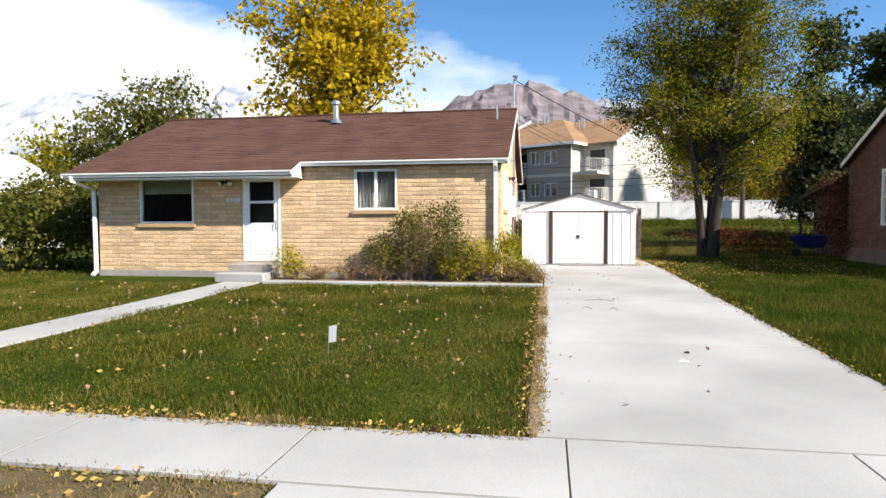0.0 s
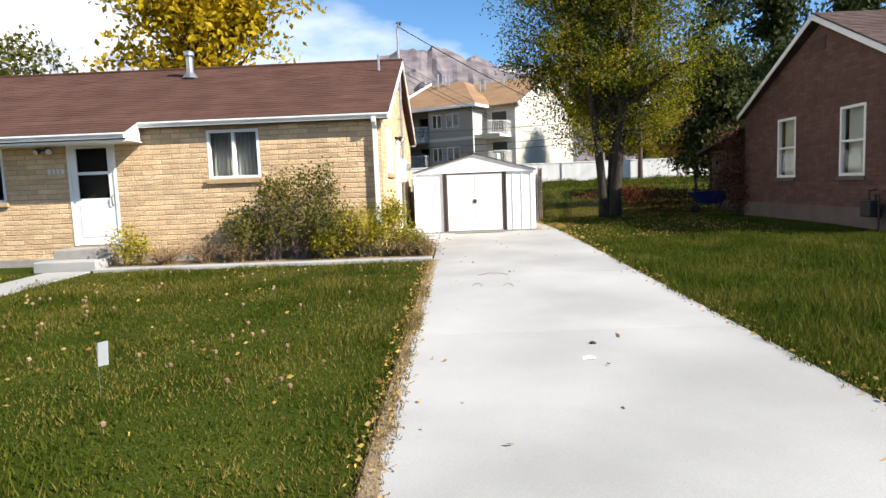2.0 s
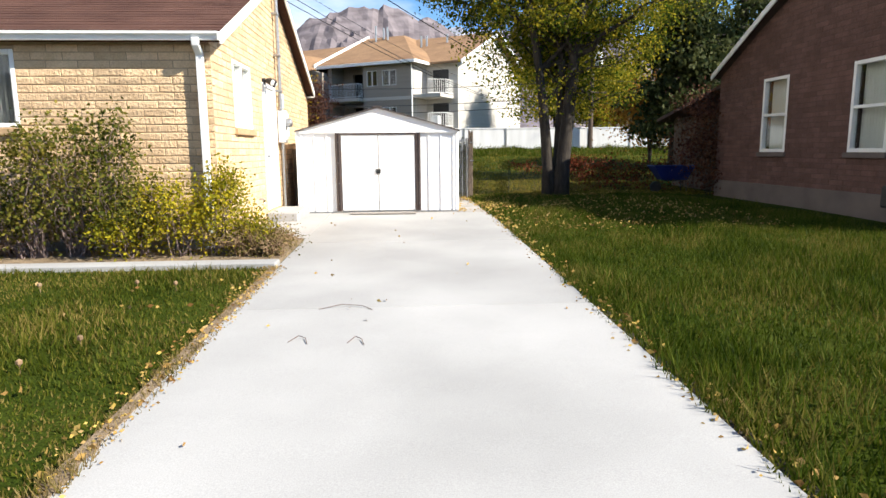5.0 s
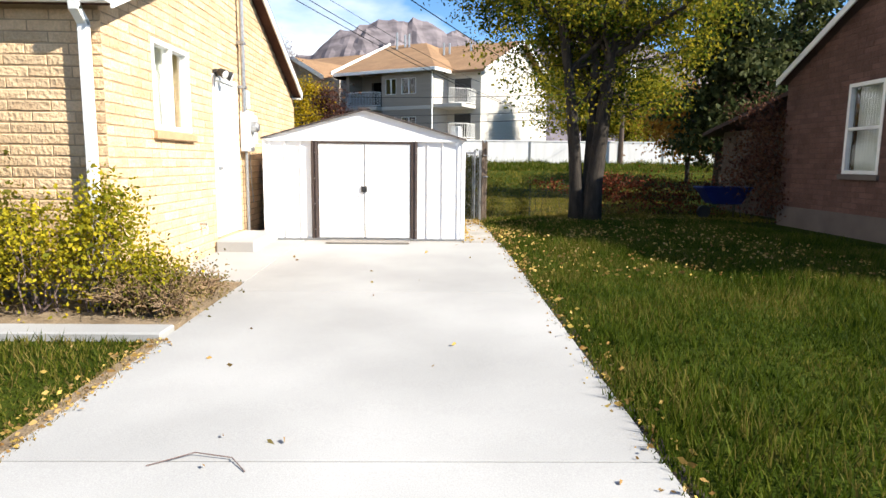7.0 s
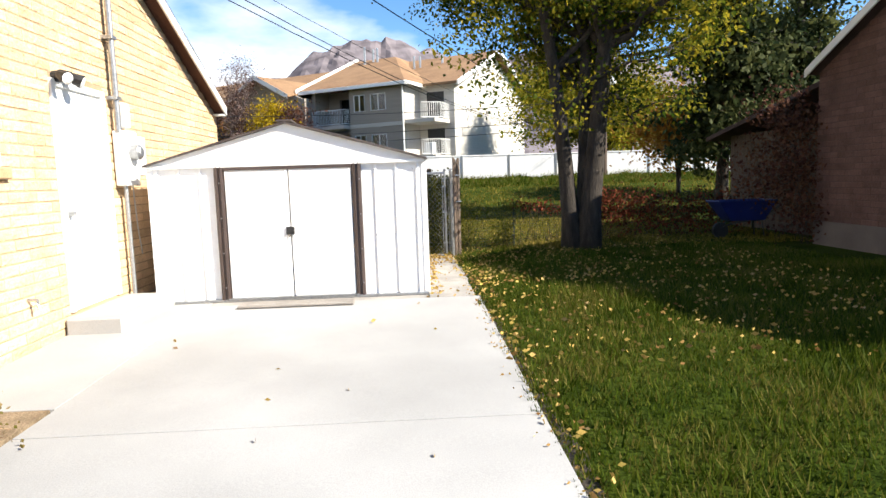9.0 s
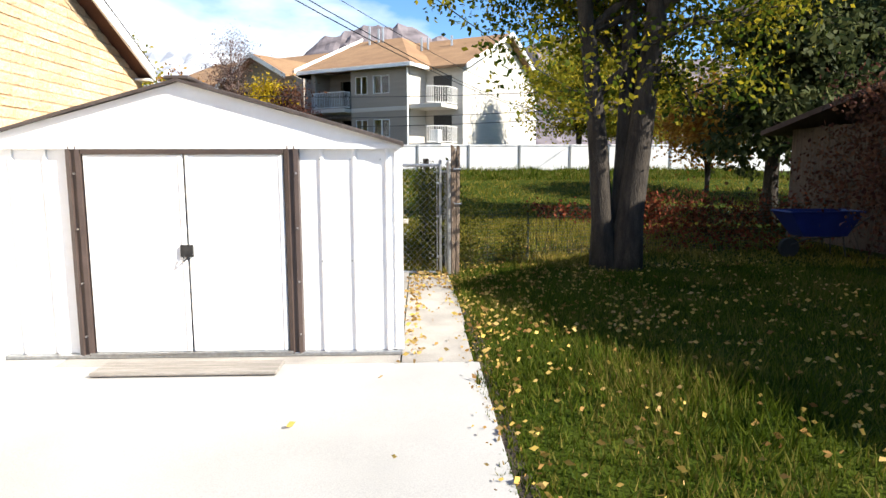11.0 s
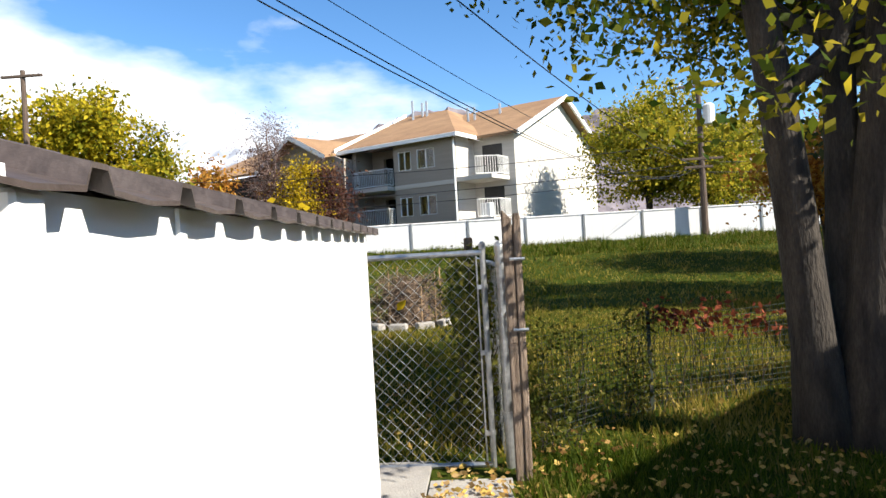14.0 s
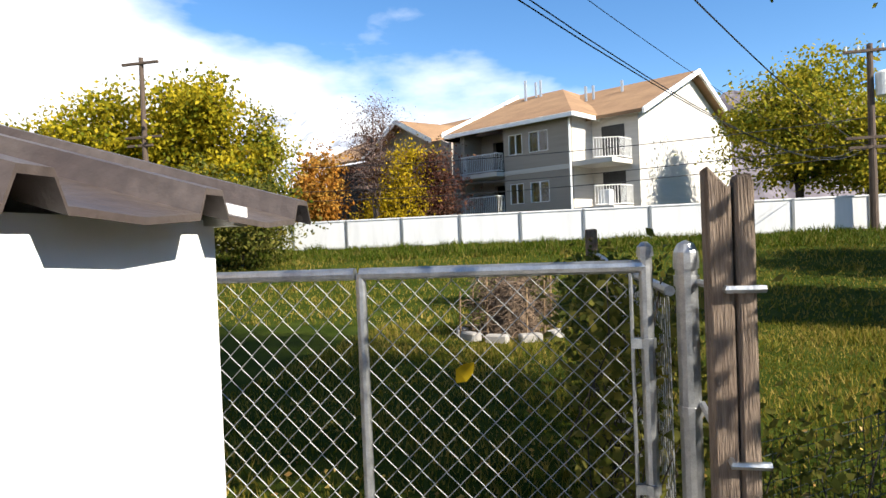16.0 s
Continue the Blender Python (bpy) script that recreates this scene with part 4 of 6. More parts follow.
for sx in (-1, 1):
    ribsy = []
    y = -0.075
    while y < SD + 0.07:
        ribsy += [(y, 0.0), (y + 0.07, -0.005), (y + 0.145, 0.0), (y + 0.156, 0.024), (y + 0.184, 0.024), (y + 0.194, 0.0)]
        y += 0.20
    for (xa, za), (xb, zb) in zip(prof, prof[1:]):
        vs, fs = [], []
        for (yy, h) in ribsy:
            vs += [(sx * xa, yy, za + h), (sx * xb, yy, zb + h), (sx * xa, yy, za + h - 0.006), (sx * xb, yy, zb + h - 0.006)]
        for i in range(len(ribsy) - 1):
            k = 4 * i
            fs += [(k, k + 1, k + 5, k + 4), (k + 2, k + 6, k + 7, k + 3), (k + 1, k + 3, k + 7, k + 5)]
        rf.add(vs, fs)
rf.box((-0.09, -0.08, SP + 0.012), (0.09, SD + 0.07, SP + 0.042), 0.008)
rf.make("roof_sheet", M_SHEDROOF, shed)
et = Mesh()
for sx in (-1, 1):
    for (xa, za), (xb, zb) in zip(prof, prof[1:]):
        et.prism([(sx * xa, -0.085, za + 0.01), (sx * xb, -0.085, zb + 0.01), (sx * xb, -0.085, zb - 0.012), (sx * xa, -0.085, za - 0.012)], (0, 0.02, 0))
et.apart("eave_trim", M_SHEDROOF, shed)

for part in shed.children:
    for p in part.data.vertices:
        p.co.x -= 0.046 * max(0.0, p.co.y)
        p.co.y += 0.08
board = thing("ramp_board", "weathered plank laid before the shed doors", "board", (0.1, -0.28, 0.03))
Mesh().box((-0.64, -0.13, 0.005), (0.62, 0.13, 0.03), 0.006).make("plank", M_PLANK, board)
rk = thing("leaning_boards", "dark boards leaning in the gap beside the shed", "boards", (-1.75, 1.1, 0.03))
Mesh().box((-0.06, -0.1, 0), (-0.02, 0.5, 1.25), 0.004).box((0.01, 0.0, 0), (0.05, 0.55, 1.1), 0.004).apart("board", M_WOODOLD, rk)

# ---------------- gate, posts and fences ----------------
GY = 3.86


def chain_mesh(mesh, x0, x1, y, z0, z1, p=0.085, r=0.0026):
    """Woven wire: zigzag strands side by side, hooked at every crossing."""
    n = int((x1 - x0) / (p / 2))
    rows = int((z1 - z0) / (p / 2))
    for i in range(0, n):
        pts = []
        for k in range(rows + 1):
            a = (k % 2) if i % 2 == 0 else 1 - (k % 2)
            x = x0 + (i + a) * p / 2
            if x > x1:
                x = x1
            pts.append((x, y + (0.003 if a else -0.003), z0 + k * p / 2))
        mesh.tube(pts, r, 3, False)


gate = thing("chain_link_gate", "galvanised chain-link gate hung on a steel post", "gate", (1.06, GY, 0.02))
gf = Mesh()
gx0, gx1, gz0, gz1 = 0.0, 0.925, 0.0, 1.45
gf.tube([(gx1, 0, -0.02), (gx1, 0, gz1 + 0.04)], 0.021, 10).tube([(gx0, 0, 0), (gx0, 0, gz1)], 0.018, 10).tube([(gx0, 0, gz1), (gx1, 0, gz1)], 0.021, 10).tube([(gx0, 0, gz0), (gx1, 0, gz0)], 0.018, 10)
gf.tube([(gx1, 0, gz1 + 0.03), (gx1, 0, gz1 + 0.06), (gx1, 0, gz1 + 0.075)], [0.026, 0.024, 0.008], 10)
for z in (0.2, 0.75, 1.2):
    gf.tube([(gx1, 0, z), (gx1, 0, z + 0.03)], 0.027, 10)
    gf.box((gx1 - 0.05, -0.02, z), (gx1, 0.0, z + 0.03))
gf.tube([(gx1 - 0.045, -0.006, 0.02), (gx1 - 0.045, -0.006, gz1 - 0.02)], 0.006, 6)
gf.make("frame", M_GALV, gate)
gm_ = Mesh()
chain_mesh(gm_, gx0 + 0.02, gx1 - 0.04, -0.004, 0.02, gz1 + 0.03)
gm_.make("wire_mesh", M_WIRE, gate, False, False)

gl = thing("leaf_on_gate", "single yellow leaf caught in the gate wire", "leaf", (1.41, GY - 0.012, 1.14))
Mesh().prism([(-0.03, 0, -0.035), (-0.028, -0.004, 0.01), (0.0, -0.008, 0.03), (0.035, -0.004, 0.035), (0.03, -0.006, 0.0), (0.008, -0.008, -0.028)], (0, -0.0015, 0)).make("blade", L_YEL, gl)

panel = thing("chain_link_fence", "galvanised chain-link fence panel behind the shed", "fence", (-1.9, GY, 0.02))
pf = Mesh().tube([(0, 0, gz1), (2.94, 0, gz1)], 0.021, 10).tube([(0, 0, -0.1), (0, 0, gz1 + 0.05)], 0.028, 10)
pf.make("rail", M_GALV, panel)
pw = Mesh()
chain_mesh(pw, 0.03, 2.94, -0.004, 0.02, gz1 + 0.03)
pw.make("wire_mesh", M_WIRE, panel, False, False)

post = thing("steel_fence_post", "galvanised steel terminal post with domed cap", "post", (2.10, GY - 0.02, 0))
ps = Mesh().tube([(0, 0, -0.2), (0, 0, 1.48)], 0.032, 12).tube([(0, 0, 1.46), (0, 0, 1.48), (0, 0, 1.51), (0, 0, 1.535), (0, 0, 1.545)], [0.037, 0.038, 0.036, 0.024, 0.004], 12)
for z in (1.41, 1.02, 0.35):
    ps.tube([(0, 0, z), (0, 0, z + 0.03)], 0.037, 12)
ps.make("pipe", M_GALV, post, False)
st = Mesh()
for z, dz in ((1.42, 0.0), (1.06, -0.09)):
    st.tube([(0.03, -0.02, z), (0.05, -0.16, z + dz * 0.6), (0.06, -0.275, z + dz), (0.15, -0.27, z + dz)], 0.011, 6)
st.apart("strap", M_GALV, post)

wp = thing("wooden_fence_post", "weathered split wooden post with deep cracks", "post", (2.19, 3.62, 0))
wm = Mesh()
for (x0, x1, y0, y1, h) in ((-0.07, -0.008, -0.04, 0.04, 1.71), (-0.002, 0.045, -0.04, 0.04, 1.70), (-0.04, 0.03, 0.0, 0.045, 1.64)):
    k = Mesh().box((x0, y0, -0.2), (x1, y1, h), 0.008)
    vs = []
    for v in k.v:
        j = 0.006 * math.sin(9 * v[2] + x0 * 40)
        vs.append((v[0] + j + (0.02 * (v[2] / 1.7) if x0 >= 0 else -0.004), v[1] + j, v[2] + 0.03 * math.sin(70 * v[0]) * (v[2] > 1)))
    wm.add(vs, k.f)
wm.make("timber", M_WOODOLD, wp)

wf = thing("wire_garden_fence", "low green wire fence on thin steel stakes", "fence", (2.3, 3.95, 0))
line = [(0.05, 0.25), (1.10, 1.15), (2.9, 1.75), (6.6, 2.3)]
wr, sk_ = Mesh(), Mesh()
for (xa, ya), (xb, yb_) in zip(line, line[1:]):
    L = math.hypot(xb - xa, yb_ - ya)
    n = int(L / 0.05)
    for i in range(n):
        t = i / n
        x, y = xa + (xb - xa) * t, ya + (yb_ - ya) * t
        wr.tube([(x, y, 0.02), (x, y, 0.80)], 0.0024, 3, False)
    for k in range(17):
        z = 0.02 + k * 0.05
        wr.tube([(xa, ya, z), ((xa + xb) / 2, (ya + yb_) / 2, z - 0.02 * (k > 12)), (xb, yb_, z)], 0.0024, 3, False)
    m2 = Matrix.Translation((xb, yb_, 0))
    sk_.box((-0.016, -0.012, -0.2), (0.016, 0.012, 0.88), 0.003, m2).box((-0.004, 0.012, -0.2), (0.004, 0.035, 0.86), 0, m2)
wr.make("wire_mesh", M_GWIRE, wf, False, False)
sk_.apart("stake", M_GWIRE, wf)


def creeper(name, label, spots, n, size, leaves):
    """Leaves and runners hung along the given spots (x, y, z, spread)."""
    e = thing(name, label, "creeper", (spots[0][0], spots[0][1], 0))
    bx, by = spots[0][0], spots[0][1]
    c, w = [], Mesh()
    for (x, y, z, s) in spots:
        k = int(n / len(spots))
        q = rng.normal(size=(k, 3)) * np.array((s, s * 0.6, s * 0.75)) + np.array((x - bx, y - by, z))
        q[:, 2] = np.maximum(q[:, 2], 0.03)
        c.append(q)
        for i in range(4):
            tip = q[i % max(1, k)]
            w.tube(limb((x - bx + rng.normal() * 0.1, y - by, 0), tip, 0.08, 5), 0.003, 4, False)
    tagged(w.make("runners", M_BARK, e, False, False), kind="stuff")
    v, f = leaf_quads(np.concatenate(c), size, droop=0.4)
    raw("leaves", v, f, leaves, e)
    return e


creeper("green_vine", "green vine climbing the wire fence", [(2.45, 4.15, 0.45, 0.16), (2.5, 4.2, 0.8, 0.14), (3.25, 4.95, 0.45, 0.14), (3.3, 5.0, 0.8, 0.1), (3.2, 4.9, 0.2, 0.12), (2.4, 4.1, 0.2, 0.14)], 1700, 0.04, L_OLIVE)
creeper("red_creeper", "red autumn creeper sprawling over the wire fence", [(5.4, 5.65, 0.75, 0.22), (5.9, 5.8, 0.55, 0.3), (6.4, 5.9, 0.6, 0.32), (7.0, 6.0, 0.5, 0.32), (7.6, 6.1, 0.5, 0.3), (8.2, 6.1, 0.55, 0.3)], 3600, 0.075, L_RED)
creeper("red_creeper", "thin red creeper runner along the top of the wire fence", [(3.5, 5.1, 0.82, 0.07), (3.7, 5.18, 0.80, 0.08), (3.95, 5.27, 0.77, 0.09), (4.2, 5.36, 0.72, 0.11), (4.5, 5.45, 0.68, 0.12)], 260, 0.07, L_RED)
creeper("wall_creeper", "dark creeper on the shaded rear corner of the brown house", [(8.45, 3.6, 0.6, 0.3), (8.4, 3.7, 1.4, 0.32), (8.45, 3.8, 2.1, 0.3), (8.5, 4.4, 1.2, 0.4), (8.5, 4.5, 2.4, 0.35), (9.2, 5.2, 1.0, 0.4), (9.2, 5.6, 1.9, 0.4), (9.2, 6.6, 1.2, 0.45)], 5200, 0.08, L_PURPLE)
run = thing("overgrown_fence", "old chain-link fence smothered in dark vine behind the gate", "fence", (2.07, 4.0, 0))
rm = Mesh()
chain_mesh(rm, 0.0, 4.2, 0.0, 0.04, 1.38)
rm.v = [(-0.05 * p[0] + p[1], p[0], p[2]) for p in rm.v]
rm.make("wire_mesh", M_WIRE, run, False, False)
Mesh().tube([(0, 0, 1.38), (-0.10, 2.1, 1.36), (-0.21, 4.2, 1.39)], 0.018, 8).make("rail", M_GALV, run)
Mesh().box((-0.29, 4.2, -0.2), (-0.17, 4.32, 1.62), 0.015).make("end_post", M_WOODOLD, run)
creeper("fence_vine", "dark green and brown vine matted over the old fence", [(2.04 - 0.05 * i * 0.42, 4.25 + 0.42 * i, z, 0.15) for i in range(9) for z in (0.25, 0.62, 0.98, 1.22)], 6500, 0.06, L_OLIVE)

heap = thing("compost_heap", "heap of dry stalks in a ring of canes", "compost heap", (0.55, 11.9, 0.0))
stx = Mesh()
r_ = random.Random(11)
for i in range(1500):
    a, q = r_.uniform(0, 6.283), r_.uniform(0, 1) ** 0.5
    z = r_.uniform(0.02, 0.95)
    rad = (0.62 + 0.15 * (0.9 - z)) * q
    x, y = rad * math.cos(a), rad * math.sin(a)
    d = Vector((r_.gauss(0, 1), r_.gauss(0, 1), r_.gauss(0, 0.5))).normalized() * r_.uniform(0.1, 0.3)
    stx.tube([(x, y, z), (x + d.x * .5, y + d.y * .5, z + d.z * .5 + 0.03), (x + d.x, y + d.y, max(0.01, z + d.z))], 0.006, 3, False)
stx.make("dry_stalks", M_HEAP, heap, False, False)
cn_ = Mesh()
for (x, y, h) in ((-0.75, -0.5, 0.75), (-0.6, -0.2, 0.8), (-0.35, -0.3, 1.1), (-0.25, 0.3, 1.15), (0.55, -0.4, 1.05), (0.62, 0.1, 1.1), (0.3, -0.6, 0.8)):
    cn_.tube([(x, y, -0.1), (x + 0.02, y, h)], 0.016, 6)
cn_.apart("cane", M_STRAW, heap)
core_h = Mesh().tube([(0, 0, 0), (0, 0, 0.5), (0, 0, 0.85)], [0.45, 0.38, 0.2], 14)
core_h.make("packed_core", M_HEAP, heap)
eb = Mesh()
for i in range(5):
    a = math.pi * (1.05 + 0.2 * i)
    eb.box((-0.17, -0.09, -0.1), (0.17, 0.09, 0.12), 0.02, Matrix.Translation((0.8 * math.cos(a), 0.8 * math.sin(a), 0)) @ Matrix.Rotation(a + math.pi / 2, 4, "Z"))
eb.apart("edging_block", M_CONC_OLD, heap)

cart = thing("blue_wheelbarrow", "blue plastic garden cart parked by the brown house", "cart", (8.05, 5.15, 0.0))
cart.scale = (0.78, 0.78, 0.78)
tub = Mesh()
a_ = [(-0.75, -0.36, 0.95), (0.75, -0.36, 0.95), (0.75, 0.36, 0.95), (-0.75, 0.36, 0.95)]
b_ = [(-0.4, -0.24, 0.45), (0.5, -0.24, 0.45), (0.5, 0.24, 0.45), (-0.4, 0.24, 0.45)]
tub.add(a_ + b_, [(0, 1, 5, 4), (1, 2, 6, 5), (2, 3, 7, 6), (3, 0, 4, 7), (4, 5, 6, 7)])
a2 = [(p[0] * 0.94, p[1] * 0.9, p[2]) for p in a_]
b2 = [(p[0] * 0.94, p[1] * 0.9, p[2] + 0.03) for p in b_]
tub.add(a2 + b2, [(0, 1, 5, 4), (1, 2, 6, 5), (2, 3, 7, 6), (3, 0, 4, 7), (4, 5, 6, 7)])
for i in range(4):
    tub.tube([a_[i], a_[(i + 1) % 4]], 0.025, 6)
tub.make("tub", M_BLUE, cart, False, False)
ch = Mesh()
for s in (-0.2, 0.2):
    ch.tube([(0.9, s * 1.5, 0.85), (0.4, s, 0.45), (-0.3, s, 0.40), (-0.55, s * 0.3, 0.25)], 0.016, 6).tube([(0.45, s, 0.45), (0.5, s * 1.2, 0.02)], 0.014, 6)
ch.apart("chassis", M_DARKMETAL, cart)
Mesh().tube([(-0.55, -0.05, 0.2), (-0.55, 0.05, 0.2)], 0.2, 18).make("wheel", M_BLACK, cart)

# white vinyl fence along the back of the field
vf = tagged(new("back_fence"), "tall white vinyl panel fence behind the field", "fence", kind="structure")
for i in range(-12, 16):
    x = -13.04 + 2.93 * i
    Mesh().box((x + 0.07, 31.47, 1.05), (x + 2.86, 31.53, 2.66)).make("panel", M_VINYL_GLARE, vf)
vpost = Mesh().box((-0.06, -0.07, 0.9), (0.06, 0.07, 2.72), 0.01)
pd = None
for i in range(-12, 17):
    if pd is None:
        o = vpost.make("fence_post", M_GALV, vf)
        pd = o.data
    else:
        o = new("fence_post", pd)
        o.parent = vf
    o.location = (-13.04 + 2.93 * i, 31.5, 0)
rl = Mesh().box((-50, 31.44, 2.662), (34, 31.56, 2.74), 0.01)
rl.make("top_rail", M_VINYL_GLARE, vf)

# ---------------- the apartment building ----------------
apt = thing("apartment_building", "three-storey grey and cream apartment block with tan roof", "apartment building", (1.0, 34.5, 0))
AU, AV = Vector((-0.868, 0.497, 0)), Vector((0.497, 0.868, 0))
AM = Matrix(((AU.x, AV.x, 0, 0), (AU.y, AV.y, 0, 0), (0, 0, 1, 0), (0, 0, 0, 1)))
WL = AM @ basis((0, 0, 0), (1, 0, 0), (0, -1, 0))
WG = AM @ basis((-2.67, 0, 0), (0, 1, 0), (-1, 0, 0))
WN = AM @ basis((0, 0, 0), (0, 1, 0), (-1, 0, 0))
lh = [(1.3, 2.5, 6.05, 7.15), (2.95, 3.85, 6.05, 7.15), (1.3, 2.5, 3.35, 4.45), (2.95, 3.85, 3.35, 4.45)]
gw = Mesh()
wall_core(gw, WL, 0.0, 4.2, 0, 7.7, 0.3, lh)
wall_core(gw, AM @ basis((0, 1.6, 0), (1, 0, 0), (0, -1, 0)), 4.2, 7.1, 0, 7.7, 0.3, [(4.9, 6.2, 5.35, 7.2), (4.9, 6.2, 2.95, 4.6)])
gw.box((3.9, 0.3, 0), (4.2, 1.6, 7.7), 0, AM).box((7.1, 0, 0), (7.4, 1.6, 7.7), 0, AM)
gw.box((7.4, -0.8, 0), (14.5, 2.0, 7.2), 0, AM)
gw.make("grey_wall", M_GREYSID, apt)
bandm = Mesh().box((0, -0.04, 4.95), (4.2, -0.001, 5.2), 0.01, AM)
bandm.make("band", M_CREAMSID, apt)
cw = Mesh()
cw.box((0.0, 0.3, 0), (0.3, 2.28, 7.7), 0, AM)
cw.box((-2.67, 2.28, 0), (-2.37, 16.0, 7.75), 0, AM)
cw.box((-2.37, 2.28, 0), (2.0, 2.55, 7.7), 0, AM)
cw.prism([AM @ Vector(p) for p in ((-2.67, 2.28, 7.75), (-2.67, 16.0, 7.75), (-2.67, 9.15, 10.62))], AM.to_3x3() @ Vector((0.3, 0, 0)))
cw.make("cream_wall", M_CREAMSID, apt)
# Solid filling behind the openings; the gloom inside is painted on as near-black.
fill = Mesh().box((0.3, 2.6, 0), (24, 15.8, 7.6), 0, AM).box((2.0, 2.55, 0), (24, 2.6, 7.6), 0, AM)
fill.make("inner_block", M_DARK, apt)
dn = Mesh()
for (z0, z1) in ((2.95, 4.75), (5.35, 7.2)):
    dn.box((-1.9, 2.262, z0), (-0.6, 2.279, z1), 0, AM)
dn.apart("balcony_door", M_DARKMETAL, apt)
for h in lh:
    window(apt, WL, *h, split="v", sill=False, fw=0.03, curtain=False)
rt = Mesh()


def sheet(mesh, pts, thick=0.18):
    vs = [AM @ Vector(p) for p in pts]
    mesh.prism(vs, (0, 0, -thick))


sheet(rt, [(-3.3, 1.7, 7.72), (26, 1.7, 7.72), (26, 9.15, 10.85), (-3.3, 9.15, 10.85)])
sheet(rt, [(-3.3, 16.6, 7.72), (26, 16.6, 7.72), (26, 9.15, 10.85), (-3.3, 9.15, 10.85)])
sheet(rt, [(-0.5, -0.5, 7.74), (8.2, -0.5, 7.74), (8.2, 7.0, 10.9), (4.6, 7.0, 10.9)], 0.15)
sheet(rt, [(-0.5, -0.5, 7.74), (4.6, 7.0, 10.9), (-0.5, 3.4, 7.95)], 0.15)
sheet(rt, [(-0.5, 3.4, 7.95), (4.6, 7.0, 10.9), (4.6, 9.15, 10.85), (2.0, 5.0, 8.9)], 0.1)
sheet(rt, [(8.2, -1.6, 7.45), (11.2, -1.6, 9.0), (11.2, 4.8, 9.0), (8.2, 4.8, 8.6)], 0.15)
sheet(rt, [(14.4, -1.6, 7.1), (11.2, -1.6, 9.0), (11.2, 4.8, 9.0), (14.4, 4.8, 7.1)], 0.15)
rt.make("roof", M_ROOFT, apt)
wt = Mesh()
for p, q in (((-3.32, 1.6, 7.62), (-3.32, 9.15, 10.8)), ((-3.32, 16.7, 7.62), (-3.32, 9.15, 10.8)), ((8.2, -0.7, 7.75), (8.2, 7.2, 11.08)), ((8.2, -1.62, 7.35), (11.2, -1.62, 8.95)), ((14.5, -1.62, 7.0), (11.2, -1.62, 8.95))):
    P, Q = Vector(p), Vector(q)
    wt.prism([AM @ (P + Vector((0, 0, -0.18))), AM @ (Q + Vector((0, 0, -0.18))), AM @ (Q + Vector((0, 0, 0.12))), AM @ (P + Vector((0, 0, 0.12)))], AM.to_3x3() @ Vector((0.16, 0.1, 0)))
wt.box((-0.55, -0.56, 7.5), (8.2, -0.45, 7.72), 0.01, AM).box((-0.6, -0.45, 7.5), (-0.5, 2.3, 7.72), 0.01, AM)
wt.tube([AM @ Vector((-0.06, -0.08, 0)), AM @ Vector((-0.06, -0.08, 7.5))], 0.06, 8)
wt.apart("white_trim", M_WHITE, apt)
sg = Mesh().prism([AM @ Vector(p) for p in ((7.6, -0.82, 7.2), (14.4, -0.82, 7.0), (11.2, -0.82, 8.8))], AM.to_3x3() @ Vector((0, 0.2, 0)))
sg.make("small_gable", M_GREYSID, apt)


def balcony(o, x0, x1, y0, y1, z, sides):
    e = new("balcony")
    e.parent = o
    Mesh().box((x0, y0, z - 0.25), (x1, y1, z), 0.01, AM).make("floor_slab", M_CREAMSID, e)
    b = Mesh()
    for (p, q) in sides:
        P, Q = Vector((*p, z)), Vector((*q, z))
        n = int((Q - P).length / 0.13)
        for i in range(n + 1):
            c = P.lerp(Q, i / n)
            b.tube([AM @ (c + Vector((0, 0, 0.08))), AM @ (c + Vector((0, 0, 1.02)))], 0.016, 4, False)
        for h in (0.08, 1.03):
            b.tube([AM @ (P + Vector((0, 0, h))), AM @ (Q + Vector((0, 0, h)))], 0.03, 5)
    b.make("railing", M_GREYBOX, e)


for z in (2.93, 5.3):
    balcony(apt, -2.3, -0.02, 0.1, 2.25, z, [((-2.28, 0.9), (-2.28, 2.2)), ((-2.28, 0.9), (-1.3, 0.12))])
    balcony(apt, 4.3, 7.0, -0.6, 1.25, z - 0.1, [((4.3, -0.55), (7.0, -0.55)), ((7.0, -0.55), (7.0, 0.0)), ((4.3, -0.55), (4.3, 0.0))])
ac = Mesh().box((-1.9, 0.45, 2.95), (-1.3, 0.95, 3.75), 0.03, AM)
ac.make("cooling_unit", M_GREYBOX, apt)
st_ = Mesh()
for (u, v, z, h) in ((5.6, 6.0, 10.2, 1.3), (6.1, 6.2, 10.3, 1.2), (6.5, 5.6, 10.1, 1.5), (2.6, 6.4, 9.4, 1.2), (2.2, 6.6, 9.4, 1.2), (0.6, 7.2, 9.8, 0.9)):
    st_.tube([AM @ Vector((u, v, z)), AM @ Vector((u, v, z + h))], 0.09, 8)
st_.apart("roof_vent", M_GALV, apt)

